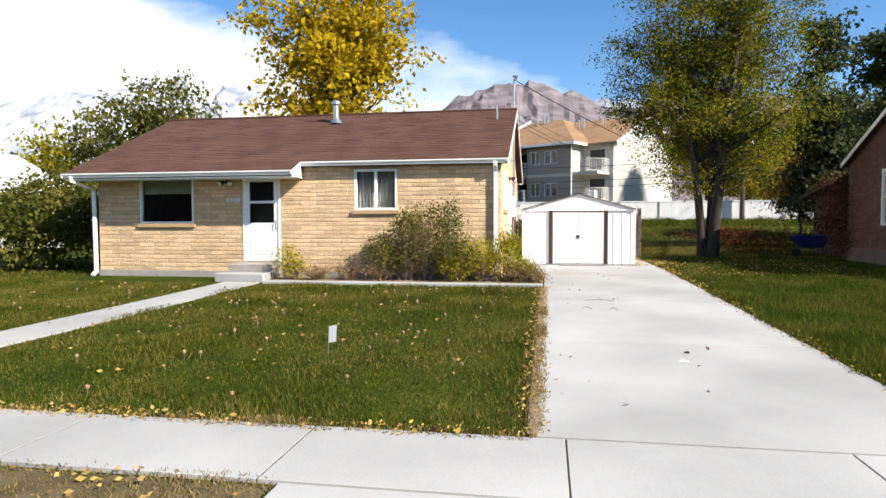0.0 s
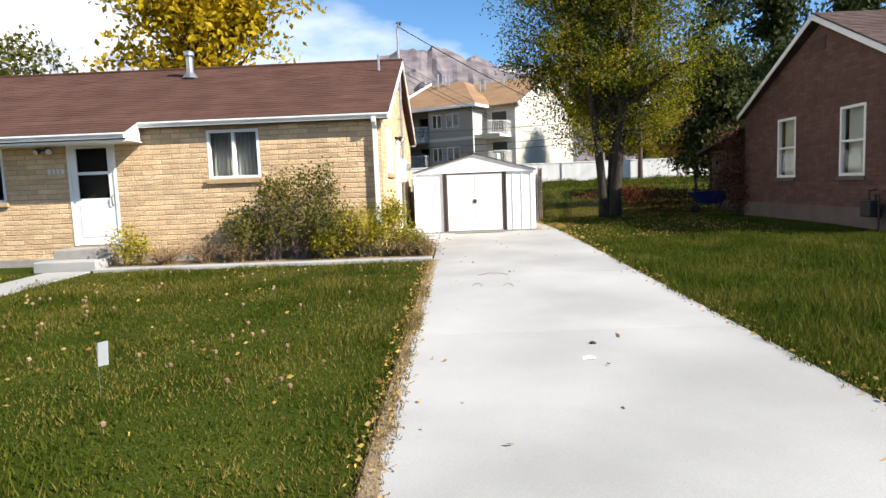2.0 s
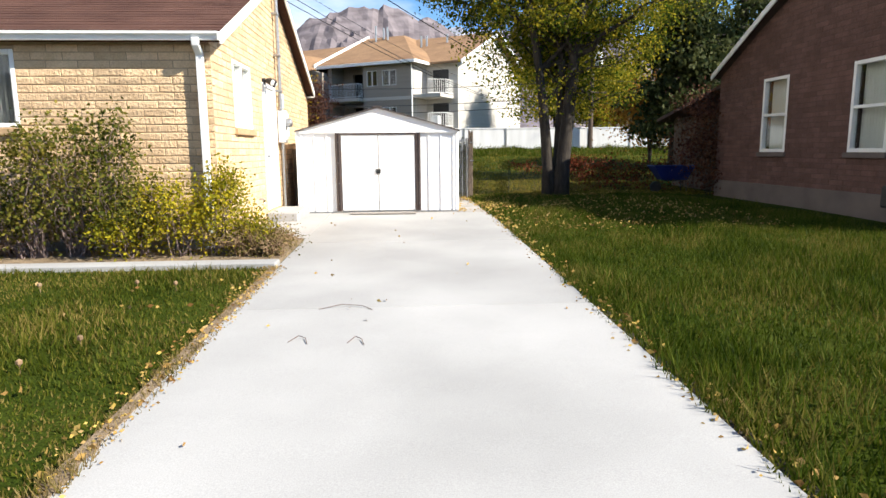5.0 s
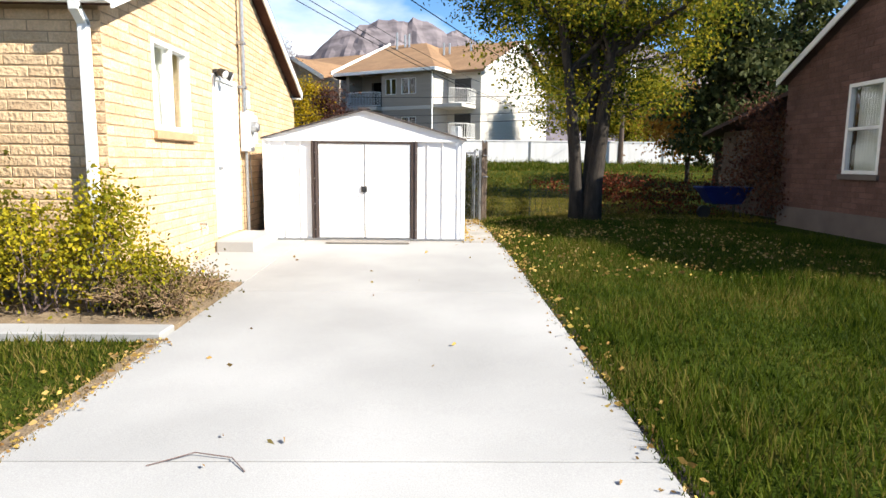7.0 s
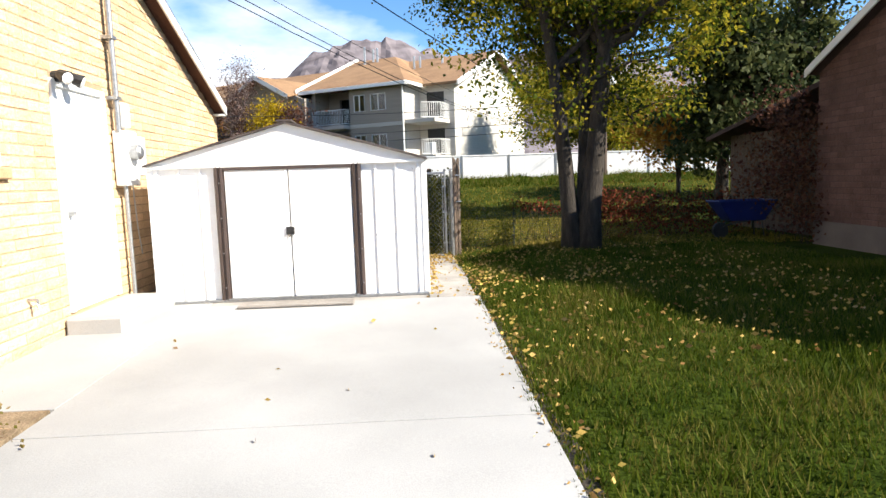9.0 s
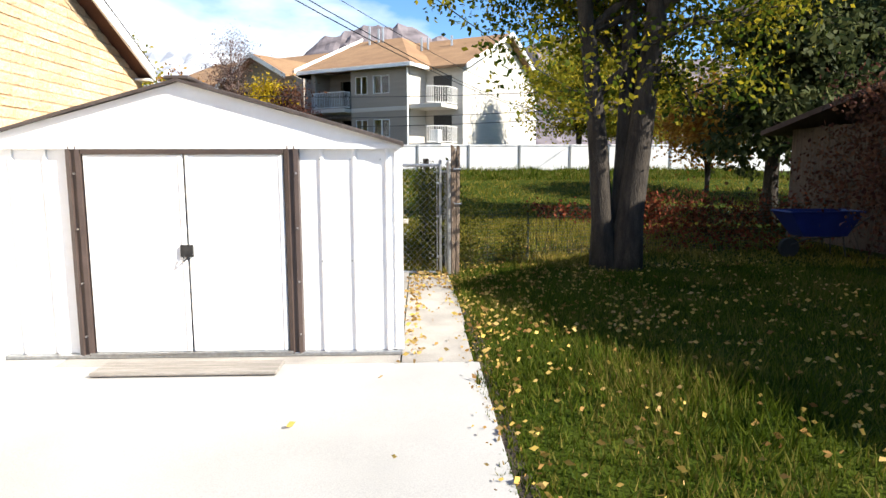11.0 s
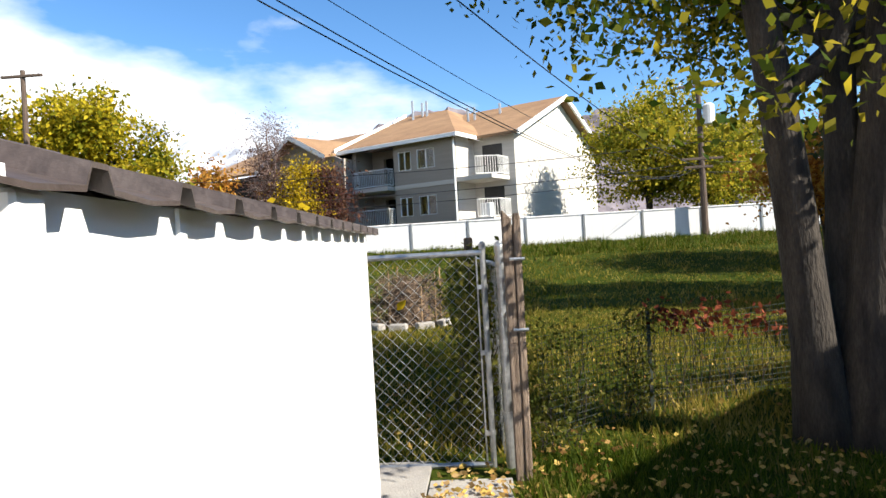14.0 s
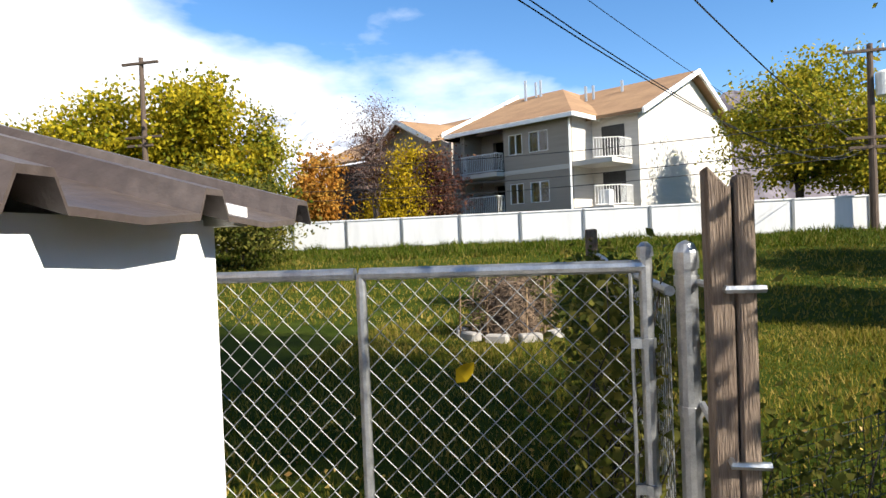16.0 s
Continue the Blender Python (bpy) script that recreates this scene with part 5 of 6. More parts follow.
# ---------------- the brown brick house ----------------
brown = thing("brown_house", "brown brick bungalow with grey-brown roof, partly shaded", "house", (0, 0, 0))
BX, BY0, BY1, BXE = 8.6, -4.10, 3.45, 17.5
BS = basis((BX, 0, 0), (0, -1, 0), (-1, 0, 0))
BF = basis((0, BY0, 0), (1, 0, 0), (0, -1, 0))
bs_holes = [(-1.66, -0.72, 1.13, 2.74), (1.20, 2.14, 1.13, 2.74)]
bf_holes = [(11.0, 12.0, 1.35, 2.85), (14.2, 15.4, 1.35, 2.85)]
bc = Mesh()
wall_core(bc, BS, -BY1, -BY0 - 0.2, -0.3, 3.1, 0.2, bs_holes)
wall_core(bc, BF, BX, BXE, -0.3, 3.1, 0.2, bf_holes)
bc.box((BX, BY1, -0.3), (BXE, BY1 + 0.2, 3.1)).box((BXE - 0.2, BY0 + 0.2, -0.3), (BXE, BY1, 3.1))
bpk = (-0.35, 5.0)
for x in (BX, BXE - 0.2):
    bc.prism([(x, BY0, 3.1), (x, BY1 + 0.2, 3.1), (x, bpk[0], bpk[1] - 0.12)], (0.2, 0, 0))
bc.make("wall", M_BMORTAR, brown)
# Floor and ceiling coloured near-black in place of real indoor shade.
bi = Mesh().box((BX + 0.2, BY0 + 0.2, 0.2), (BXE - 0.2, BY1, 0.3)).box((BX + 0.2, BY0 + 0.2, 3.0), (BXE - 0.2, BY1, 3.06))
bi.make("inner_floor", M_DARK, brown)
bfd = Mesh().box((BX - 0.03, BY0 - 0.03, -0.3), (BX, BY1 + 0.2, 0.42), 0.008).box((BX, BY0 - 0.03, -0.3), (BXE, BY0 - 0.001, 0.42), 0.008)
bfd.make("foundation", M_PINKFND, brown)
for h in bs_holes:
    window(brown, BS, *h, split="h", sillmat=M_PINKFND, fw=0.07, cloth=M_LACE)
for h in bf_holes:
    window(brown, BF, *h, split="h", sillmat=M_PINKFND, fw=0.07, cloth=M_LACE)
br = new("roof")
br.parent = brown
bsl = (bpk[1] - 3.12) / (bpk[0] - BY0)
e0, e1 = BY0 - 0.3, 2 * bpk[0] - BY0 + 0.3
ze = bpk[1] + 0.1 - bsl * (bpk[0] - e0)
dk = Mesh()
for ee in (e0, e1):
    dk.prism([(BX - 0.22, ee, ze), (BX - 0.22, bpk[0], bpk[1] + 0.1), (BX - 0.22, bpk[0], bpk[1]), (BX - 0.22, ee, ze - 0.1)], (BXE - BX + 0.5, 0, 0))
dk.make("deck", M_ROOF2, br)
shingles(br, (BX - 0.24, e0 - .03, ze + .003), (BXE + .3, e0 - .03, ze + .003), (BXE + .3, bpk[0], bpk[1] + .12), (BX - 0.24, bpk[0], bpk[1] + .12), 34, M_ROOF2, 0.014, 0.3)
bt = Mesh()
for ee in (e0, e1):
    bt.prism([(BX - 0.25, ee, ze - 0.14), (BX - 0.25, bpk[0], bpk[1] - 0.05), (BX - 0.25, bpk[0], bpk[1] + 0.085), (BX - 0.25, ee, ze - 0.005)], (0.028, 0, 0))
bt.box((BX - 0.22, e0 - 0.11, ze - 0.13), (BXE + 0.3, e0 - 0.002, ze - 0.012), 0.01)
bt.box((BX - 0.21, e0, ze - 0.14), (BX - 0.002, BY0 + 0.1, ze - 0.102)).box((BX, e0, ze - 0.14), (BXE, BY0 - 0.02, ze - 0.102))
bt.apart("fascia", M_WHITE, br)
gv = Mesh()
for i in range(6):
    gv.box((BX - 0.03, bpk[0] - 0.22, 4.22 + 0.055 * i), (BX - 0.004, bpk[0] + 0.22, 4.262 + 0.055 * i), 0.003)
gv.make("gable_vent", M_BMORTAR, brown)
gm2 = thing("gas_meter", "small grey gas meter by the brown wall", "meter", (8.33, -2.75, 0.0))
gmm = Mesh().box((-0.12, -0.16, 0.25), (0.12, 0.16, 0.6), 0.03).tube([(0.05, 0.1, 0.58), (0.05, 0.1, 0.8), (0.2, 0.1, 0.82)], 0.02, 8).tube([(0.05, -0.1, 0.58), (0.05, -0.1, 0.72), (0.05, -0.22, 0.72), (0.05, -0.22, -0.1)], 0.02, 8)
gmm.make("casing", M_DARKMETAL, gm2)
lean = thing("lean_to", "low rear wing of the brown house, shade in its colour", "house wing", (0, 0, 0))
# Dark pole brown on this wall stands for the deep shade it lies in.
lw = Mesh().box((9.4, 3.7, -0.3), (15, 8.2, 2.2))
lw.make("wall", M_POLE_SHADE, lean)
lr = Mesh().prism([(9.0, 3.66, 2.95), (9.0, 8.7, 2.1), (9.0, 8.7, 2.2), (9.0, 3.66, 3.05)], (6.4, 0, 0))
lr.make("roof", M_ROOF2, lean)

# neighbour on the other side: white gable end
nb = thing("white_house", "white sided house beyond the hedge, sun glare painted on roof", "house", (-25.6, 5.0, 0))
nbm = Mesh().box((-7, -4, -0.3), (0, 6, 2.8)).prism([(-7, -4, 2.8), (0, -4, 2.8), (-3.5, -4, 4.6)], (0, 10, 0))
nbm.make("wall", M_CREAMSID, nb)
# Roof coloured white to stand for sunlight glaring off it.
nbr = Mesh().prism([(0.4, -4.4, 2.65), (-3.5, -4.4, 4.75), (-3.5, -4.4, 4.9), (0.4, -4.4, 2.8)], (0, 10.8, 0)).prism([(-7.4, -4.4, 2.65), (-3.5, -4.4, 4.75), (-3.5, -4.4, 4.9), (-7.4, -4.4, 2.8)], (0, 10.8, 0))
nbr.make("roof", M_VINYL_GLARE, nb)

# ---------------- utility poles and wires ----------------
def pole(label, x, y, h, transformer=True):
    e = thing("utility_pole", label, "utility pole", (x, y, gz(y)), "utility poles")
    h = h - gz(y)
    Mesh().tube([(0, 0, -0.5), (0, 0, h)], [0.17, 0.11], 10).make("shaft", M_POLE_SHADE, e)
    a = Mesh()
    for z in (h - 0.35, h - 3.9):
        a.box((-1.0, -0.14, z), (1.0, -0.02, z + 0.12), 0.01)
    a.box((-0.9, -0.14, h - 4.3), (0.5, -0.02, h - 4.18), 0.01)
    a.apart("crossarm", M_POLE_SHADE, e)
    i = Mesh()
    for x_ in (-0.9, -0.45, 0.45, 0.9):
        i.tube([(x_, -0.08, h - 0.23), (x_, -0.08, h - 0.05)], 0.04, 6)
    i.apart("insulator", M_GREYBOX, e)
    if transformer:
        Mesh().tube([(0.42, -0.1, h - 2.2), (0.42, -0.1, h - 2.15), (0.42, -0.1, h - 1.25), (0.42, -0.1, h - 1.15)], [0.2, 0.27, 0.27, 0.15], 14).make("transformer", M_GREYBOX, e)
    return e


pole("dark wooden utility pole with a grey transformer", 13.3, 31.0, 8.9)
pole("grey wooden utility pole with crossarms among the trees", -18.9, 28.0, 10.9, False)


def wire(label, p, q, sag, r=0.012):
    m = Mesh()
    P, Q = Vector(p), Vector(q)
    m.tube([P.lerp(Q, i / 20) - Vector((0, 0, sag * 4 * (i / 20) * (1 - i / 20))) for i in range(21)], r, 4, False)
    tagged(m.make("overhead_wire", M_BLACK, None, False, False), label, "wire", "overhead wires")


wire("black service cable from the house mast", (HX1 + 0.1, 0.1, 5.35), (13.2, 31, 4.7), 0.65, 0.014)
wire("black twin cable over the yard", (HX1 + 0.1, 0.06, 4.25), (12.6, 31, 4.6), 1.2, 0.008)
wire("black twin cable over the yard", (HX1 + 0.1, 0.02, 4.10), (12.8, 31, 4.5), 1.15, 0.008)
wire("thin dark wire over the yard", (HX1 + 0.1, 0.1, 4.45), (13.6, 31, 4.8), 1.25, 0.005)
for k, (za, zb) in enumerate(((6.1, 5.9), (4.7, 4.9), (4.2, 4.4))):
    wire("dark line strung along the back fence", (-24, 33.2, za + 0.3), (13.3, 31, zb), 0.7, 0.018)
    wire("dark line strung along the back fence", (13.3, 31, zb), (40, 30, za), 0.4, 0.018)

# Added wall, never in view: keeps bright horizon sky out of the window reflections.
opp = Mesh().box((-90, -40.5, -0.3), (90, -40, 6.5))
tagged(opp.make("unseen_reflection_wall", M_BMORTAR), "added unseen wall that darkens reflections in the window panes", "wall", kind="structure")

# ---------------- trees and shrubs ----------------
tree("elm_tree", "forked elm with green leaves turning yellow", (4.45, 4.05, 0),
     [(-0.95, 0.15, 6.8, 0.165, -0.10, -0.02), (0.25, 0.3, 7.8, 0.14, 0.04, 0.05), (0.80, -0.15, 7.4, 0.205, 0.09, -0.05)],
     [(4.6, 5.9, 5.4, 2.7, 2.2), (2.5, 5.0, 6.2, 2.1, 1.8), (6.6, 4.6, 5.6, 1.9, 2.2), (4.5, 5.2, 8.6, 3.0, 2.5), (6.3, 5.2, 8.0, 2.2, 2.2), (5.6, 4.6, 3.0, 1.3, 1.2), (5.4, 3.0, 5.0, 1.2, 1.1), (3.3, 3.0, 4.6, 1.2, 1.0), (3.5, 3.1, 2.75, 0.8, 0.6), (3.0, 3.4, 3.6, 1.0, 0.8), (3.6, 5.6, 5.0, 2.0, 1.6), (3.0, 4.9, 3.0, 0.6, 0.35), (6.7, 2.5, 4.8, 1.3, 1.0), (5.7, 2.9, 3.9, 1.0, 0.7), (6.2, 3.4, 3.6, 0.9, 0.7), (3.5, 3.0, 2.65, 0.9, 0.6), (3.6, 3.2, 2.4, 0.7, 0.4)],
     112000, 0.088, L_ELM, n_limb=110, clump=0.22, per=40, thin=0.12)
tree("yellow_maple", "tall maple in full yellow behind the house", (-9.35, 6.4, 0),
     [(-0.5, 0, 7.2, 0.22, -0.05, 0), (0.7, 0.3, 7.6, 0.20, 0.1, 0)],
     [(-9.35, 6.4, 6.5, 3.5, 2.6), (-11.3, 6.5, 8.6, 2.0, 1.8), (-7.6, 6.4, 7.8, 2.3, 2.3), (-9.35, 6.4, 9.9, 3.0, 2.1), (-6.5, 6.4, 5.8, 1.5, 1.4), (-9.2, 6.4, 11.8, 3.0, 2.1), (-12.2, 6.4, 9.9, 1.5, 1.3)],
     22000, 0.25, L_YEL, n_limb=70, clump=0.30, per=26, thin=0.2)
for (x, y, h, r, lv, lab, n, s) in (
        (-24.0, 15.5, 10.2, 4.2, L_OLIVE, "olive-green broadleaf tree behind the neighbour", 6500, 0.24),
        (-29.5, 14.5, 7.6, 3.2, L_YG, "yellow-green broadleaf tree behind the neighbour", 4500, 0.24),
        (-25.0, 29.5, 10.2, 2.2, L_POPLAR, "yellow-green poplar behind the field", 4500, 0.22),
        (-28.4, 29.0, 9.0, 2.4, L_POPLAR, "yellow-green poplar behind the field", 4200, 0.22),
        (-21.8, 29.5, 10.9, 2.4, L_POPLAR, "yellow-green poplar behind the field", 5000, 0.24),
        (-18.9, 30.5, 11.6, 2.2, L_POPLAR, "yellow-green poplar behind the field", 5000, 0.24),
        (-16.2, 30.0, 10.9, 2.0, L_POPLAR, "yellow-green poplar behind the field", 4500, 0.24),
        (-26.2, 30.5, 9.2, 3.2, L_OLIVE, "olive-green broadleaf tree behind the field", 5000, 0.26),
        (-15.0, 25.0, 5.4, 2.6, L_OLIVE, "brownish-green thicket tree at the field edge", 5000, 0.18),
        (-11.6, 24.0, 4.4, 2.2, L_OLIVE, "brownish-green thicket tree at the field edge", 5000, 0.15),
        (-14.4, 31.0, 9.2, 1.2, L_YG, "thin green tree behind the field", 2600, 0.2),
        (-15.8, 40.0, 8.4, 2.2, L_ORANGE, "orange autumn tree beyond the fence", 3600, 0.24),
        (-12.8, 46.0, 8.2, 2.4, L_ORANGE, "orange autumn tree beyond the fence", 3200, 0.24),
        (-10.6, 40.0, 5.6, 1.6, L_YEL, "small golden tree beyond the fence", 2600, 0.18),
        (-7.9, 35.0, 7.2, 1.3, L_YEL, "small golden tree beyond the fence", 2600, 0.15),
        (-6.6, 36.0, 7.4, 1.5, L_PURPLE, "small dark red tree beyond the fence", 3000, 0.15),
        (12.0, 36.0, 10.8, 3.5, L_YG, "broad yellow-green tree beyond the fence", 8000, 0.2),
        (17.0, 37.0, 9.0, 3.0, L_YG, "broad yellow-green tree beyond the fence", 6000, 0.2),
        (16.2, 18.0, 9.0, 2.6, L_OLIVE, "dull green broadleaf tree at the field side", 6500, 0.17),
        (13.6, 21.0, 5.4, 2.0, L_ORANGE, "orange-yellow young tree at the field side", 4000, 0.16),
        (14.6, 34.6, 8.6, 2.4, L_YG, "yellow young tree beyond the fence", 4500, 0.17),
        (21.0, 16.0, 8.0, 3.0, L_OLIVE, "dull green broadleaf tree at the field side", 5000, 0.2)):
    tree("broadleaf_tree", lab, (x, y, gz(y)), [(0.2, 0.1, h * 0.62, 0.03 * h * 0.6, 0, 0), (-0.4, 0.2, h * 0.58, 0.025 * h * 0.6, 0.05, 0)],
         [(x, y, h * 0.62, r, h * 0.28), (x + 0.3 * r, y, h * 0.78, r * 0.66, h * 0.2), (x - 0.45 * r, y + 0.2, h * 0.5, r * 0.7, h * 0.2), (x + 0.5 * r, y - 0.2, h * 0.45, r * 0.6, h * 0.18)],
         int(n * 2.0), s * 1.1, lv, n_limb=30, clump=0.36, per=16, group="broadleaf trees")
for (x, y, h, r) in ((10.6, 11.0, 10.5, 2.0), (13.8, 12.5, 11.5, 2.2), (17.2, 12.0, 12.0, 2.4)):
    tree("conifer", "tall dark green conifer behind the brown house", (x, y, 0), [(0, 0, h - 1.8, 0.2, 0, 0)],
         [(x, y, 2.6, r, 1.6), (x, y, 4.6, r * 0.9, 1.6), (x, y, 6.6, r * 0.75, 1.5), (x, y, 8.4, r * 0.55, 1.5), (x, y, h - 0.8, r * 0.3, 1.3)],
         14000, 0.22, L_DARK, n_limb=50, clump=0.26, per=22, group="conifers", droop=0.7)
tree("bare_tree", "upright half-bare tree with pinkish twigs", (-9.75, 35, 1.2), [(0.1, 0, 7.5, 0.13, 0, 0), (-0.5, 0, 6.6, 0.09, 0, 0), (0.6, 0, 6.6, 0.09, 0, 0)],
     [(-9.75, 35, 7.3, 1.7, 2.9), (-9.75, 35, 5.2, 1.7, 1.6)], 4200, 0.10, L_PURPLE, M_TWIG, n_limb=150, clump=0.34, per=4)

shrub("large_shrub", "sprawling olive-green shrub against the brick wall", (-3.45, -4.45, -0.03),
      [(0, 0, 0.55, 0.75, 0.75), (-0.75, 0, 0.4, 0.6, 0.5), (0.5, 0, 0.5, 0.6, 0.55), (-0.1, 0.05, 1.2, 0.45, 0.55), (0.75, 0, 0.45, 0.5, 0.5), (-1.1, 0, 0.55, 0.45, 0.5), (-0.55, 0, 1.1, 0.3, 0.5), (0.45, 0, 1.15, 0.3, 0.6)], 11000, 0.055, L_BUSH, 190)
shrub("yellow_shrub", "yellow-green shrub in the flower bed", (-1.8, -4.5, -0.03),
      [(0, 0, 0.4, 0.42, 0.5), (0.35, 0.1, 0.22, 0.35, 0.3), (-0.5, -0.05, 0.45, 0.42, 0.5), (-1.1, -0.1, 0.25, 0.4, 0.3), (0.1, 0.05, 0.75, 0.22, 0.35)], 8500, 0.045, L_BUSHY, 60)
shrub("small_yellow_shrub", "small yellow shrub beside the door step", (-6.8, -4.6, -0.03), [(0, 0, 0.35, 0.32, 0.42), (0.2, 0, 0.2, 0.28, 0.25)], 1500, 0.055, L_BUSHY, 30)
shrub("dry_weeds", "dry straw-coloured weeds in the flower bed", (-5.5, -4.55, -0.03), [(-0.6, 0, 0.15, 0.5, 0.25), (0.2, 0, 0.18, 0.5, 0.3), (0.9, 0, 0.15, 0.5, 0.3)], 1500, 0.03, L_VERGE, 320, "weeds", wood_mat=M_STRAW)
shrub("dry_weeds", "dry straw-coloured weeds by the drive", (-1.25, -4.3, -0.03), [(0, 0, 0.12, 0.32, 0.25), (0.1, 0.45, 0.08, 0.28, 0.18), (-0.2, -0.3, 0.15, 0.34, 0.25), (0.12, -0.35, 0.08, 0.25, 0.2), (-0.3, 0.3, 0.1, 0.3, 0.2)], 2600, 0.03, L_VERGE, 700, "weeds", wood_mat=M_STRAW)
shrub("corner_shrub", "yellow-green shrub before the brown brick front", (10.0, -4.75, -0.05), [(0, 0, 0.5, 0.7, 0.6), (0.9, 0, 0.4, 0.6, 0.5), (-0.5, 0.05, 0.35, 0.45, 0.4)], 3600, 0.07, L_BUSHY, 60)
shrub("hedge_bush", "dark green hedge bush beside the house", (-14.6, -3.0, -0.05), [(0, 0, 0.9, 1.3, 1.2), (-1.6, 0.5, 1.0, 1.3, 1.3), (0.9, 2.0, 1.0, 1.1, 1.4), (-0.6, 1.2, 1.6, 1.4, 1.3)], 17000, 0.13, L_OLIVE, 60, clump=0.16)
shrub("hedge_bush", "yellowing bush at the lawn edge", (-17.2, -4.6, -0.05), [(0, 0, 0.5, 0.8, 0.6), (-0.9, 0.2, 0.5, 0.7, 0.6)], 3200, 0.09, L_BUSHY, 40, clump=0.14)
gp_ = thing("chain_fence_post", "grey steel fence post at the lawn edge", "post", (-15.6, -4.3, -0.08))
Mesh().tube([(0, 0, -0.1), (0, 0, 1.25), (0, 0, 1.29)], [0.03, 0.03, 0.012], 8).make("pipe", M_GALV, gp_)

# ---------------- mountains ----------------
def ridge(name, label, line, depth, material, foot=-60, rows=26, rough=0.16):
    """A range: its skyline drops towards the viewer in gullies and spurs."""
    m = Mesh()
    n = 150
    xs_ = np.linspace(line[0][0], line[-1][0], n)
    hs = np.interp(xs_, [p[0] for p in line], [p[2] for p in line])
    yy = np.interp(xs_, [p[0] for p in line], [p[1] for p in line])
    for j in range(rows + 1):
        t = j / rows
        for i in range(n):
            q = Vector((xs_[i] * 0.006, t * 3.0, 1.7))
            nz = noise.fractal(q, 0.8, 2.1, 6)
            gul = abs(noise.noise(Vector((xs_[i] * 0.011 + 0.6 * nz, t * 0.8, 5.0))))
            amp = (hs[i] - foot) * rough
            h = foot + (hs[i] - foot) * (1 - t) ** 0.85 + (nz * amp * 0.8 - gul * amp * 1.4) * (0.25 + t) * (1 - t * t) + nz * amp * 0.12
            m.v.append((xs_[i], yy[i] - depth * t + nz * 60 * (t > 0), h))
    for j in range(rows):
        for i in range(n - 1):
            k = j * n + i
            m.f.append((k, k + 1, k + n + 1, k + n))
    tagged(m.make(name, material, None, False, False), label, "mountain", kind="structure")


ridge("backdrop_cliff", "grey rocky mountain with banded cliffs",
      [(-1150, 3000, 240), (-760, 3000, 430), (-560, 3000, 528), (-430, 3000, 610), (-330, 3000, 645), (-190, 3000, 690), (-60, 3000, 655), (90, 3000, 610), (310, 3000, 530), (700, 3000, 600), (1200, 3000, 520), (2200, 3000, 420)], 1100, M_ROCK)
ridge("backdrop_snow", "distant snow-covered mountain range with haze in its colour",
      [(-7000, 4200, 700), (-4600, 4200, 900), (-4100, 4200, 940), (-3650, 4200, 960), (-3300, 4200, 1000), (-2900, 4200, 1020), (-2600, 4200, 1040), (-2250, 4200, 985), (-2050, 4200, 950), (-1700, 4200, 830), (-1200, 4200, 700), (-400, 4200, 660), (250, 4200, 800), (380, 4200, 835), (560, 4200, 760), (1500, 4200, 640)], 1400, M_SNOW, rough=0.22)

# ---------------- grass and litter ----------------
def lawn_left(x, y):
    return ~((np.abs(x + 7.72 + 0.03 * (y + 9)) < 0.40) | ((y > -5.25) & (x > -8.3)))


tagged(blades("lawn_grass", 185000, (-13.5, -13.72, -0.95, -5.22), 0.055, 0.007, L_LAWN, lawn_left), "short green lawn with dry patches", "grass", kind="stuff")
tagged(blades("lawn_grass", 190000, (2.18, -13.72, 7.8, 4.0), 0.10, 0.0065, L_GRASS), "longer green lawn beside the driveway", "grass", kind="stuff")
tagged(blades("lawn_grass", 26000, (7.6, -13.7, 18, -4.3), 0.065, 0.011, L_GRASS), "green lawn before the brown house", "grass", kind="stuff")
tagged(blades("lawn_grass", 12000, (-17, -6, -12.1, 0), 0.06, 0.011, L_LAWN), "green lawn beside the house", "grass", kind="stuff")
tagged(blades("verge_grass", 36000, (-9, -18.0, -2.3, -14.70), 0.045, 0.008, L_VERGE), "dry verge grass by the street", "grass", kind="stuff")
tagged(blades("field_grass", 60000, (-2.0, 3.98, 9.0, 13.0), 0.085, 0.009, L_FIELD), "rough yellowing field grass", "grass", kind="stuff")
tagged(blades("field_grass", 32000, (-16, 13, 20, 26), 0.11, 0.02, L_FIELD), "rough yellowing field grass", "grass", kind="stuff")
tagged(blades("bank_grass", 26000, (-16, 25, 20, 31.3), 0.26, 0.024, L_GRASS), "long green grass on the bank", "grass", kind="stuff")

for n_, area_ in ((6500, (-1.02, -13.7, -0.86, -5.25)), (5200, (-9.5, -13.86, -0.95, -13.68)), (1500, (-9.5, -14.83, -2.4, -14.68))):
    tagged(blades("edge_grass", n_, area_, 0.05, 0.005, L_VERGE, lambda x, y: np.sin(x * 5 + np.sin(y * 3)) * np.sin(y * 4.3) + rng.uniform(-1, 1, len(x)) > -0.35, lift=0.02), "dry ragged grass creeping over the concrete edge", "grass", kind="stuff")
tagged(blades("edge_grass", 6500, (2.07, -13.7, 2.24, 3.4), 0.06, 0.006, L_GRASS, lambda x, y: x > 2.10 + 0.06 * np.sin(y * 3.1) * np.sin(y * 7.7), lift=0.015), "long grass leaning over the driveway edge", "grass", kind="stuff")


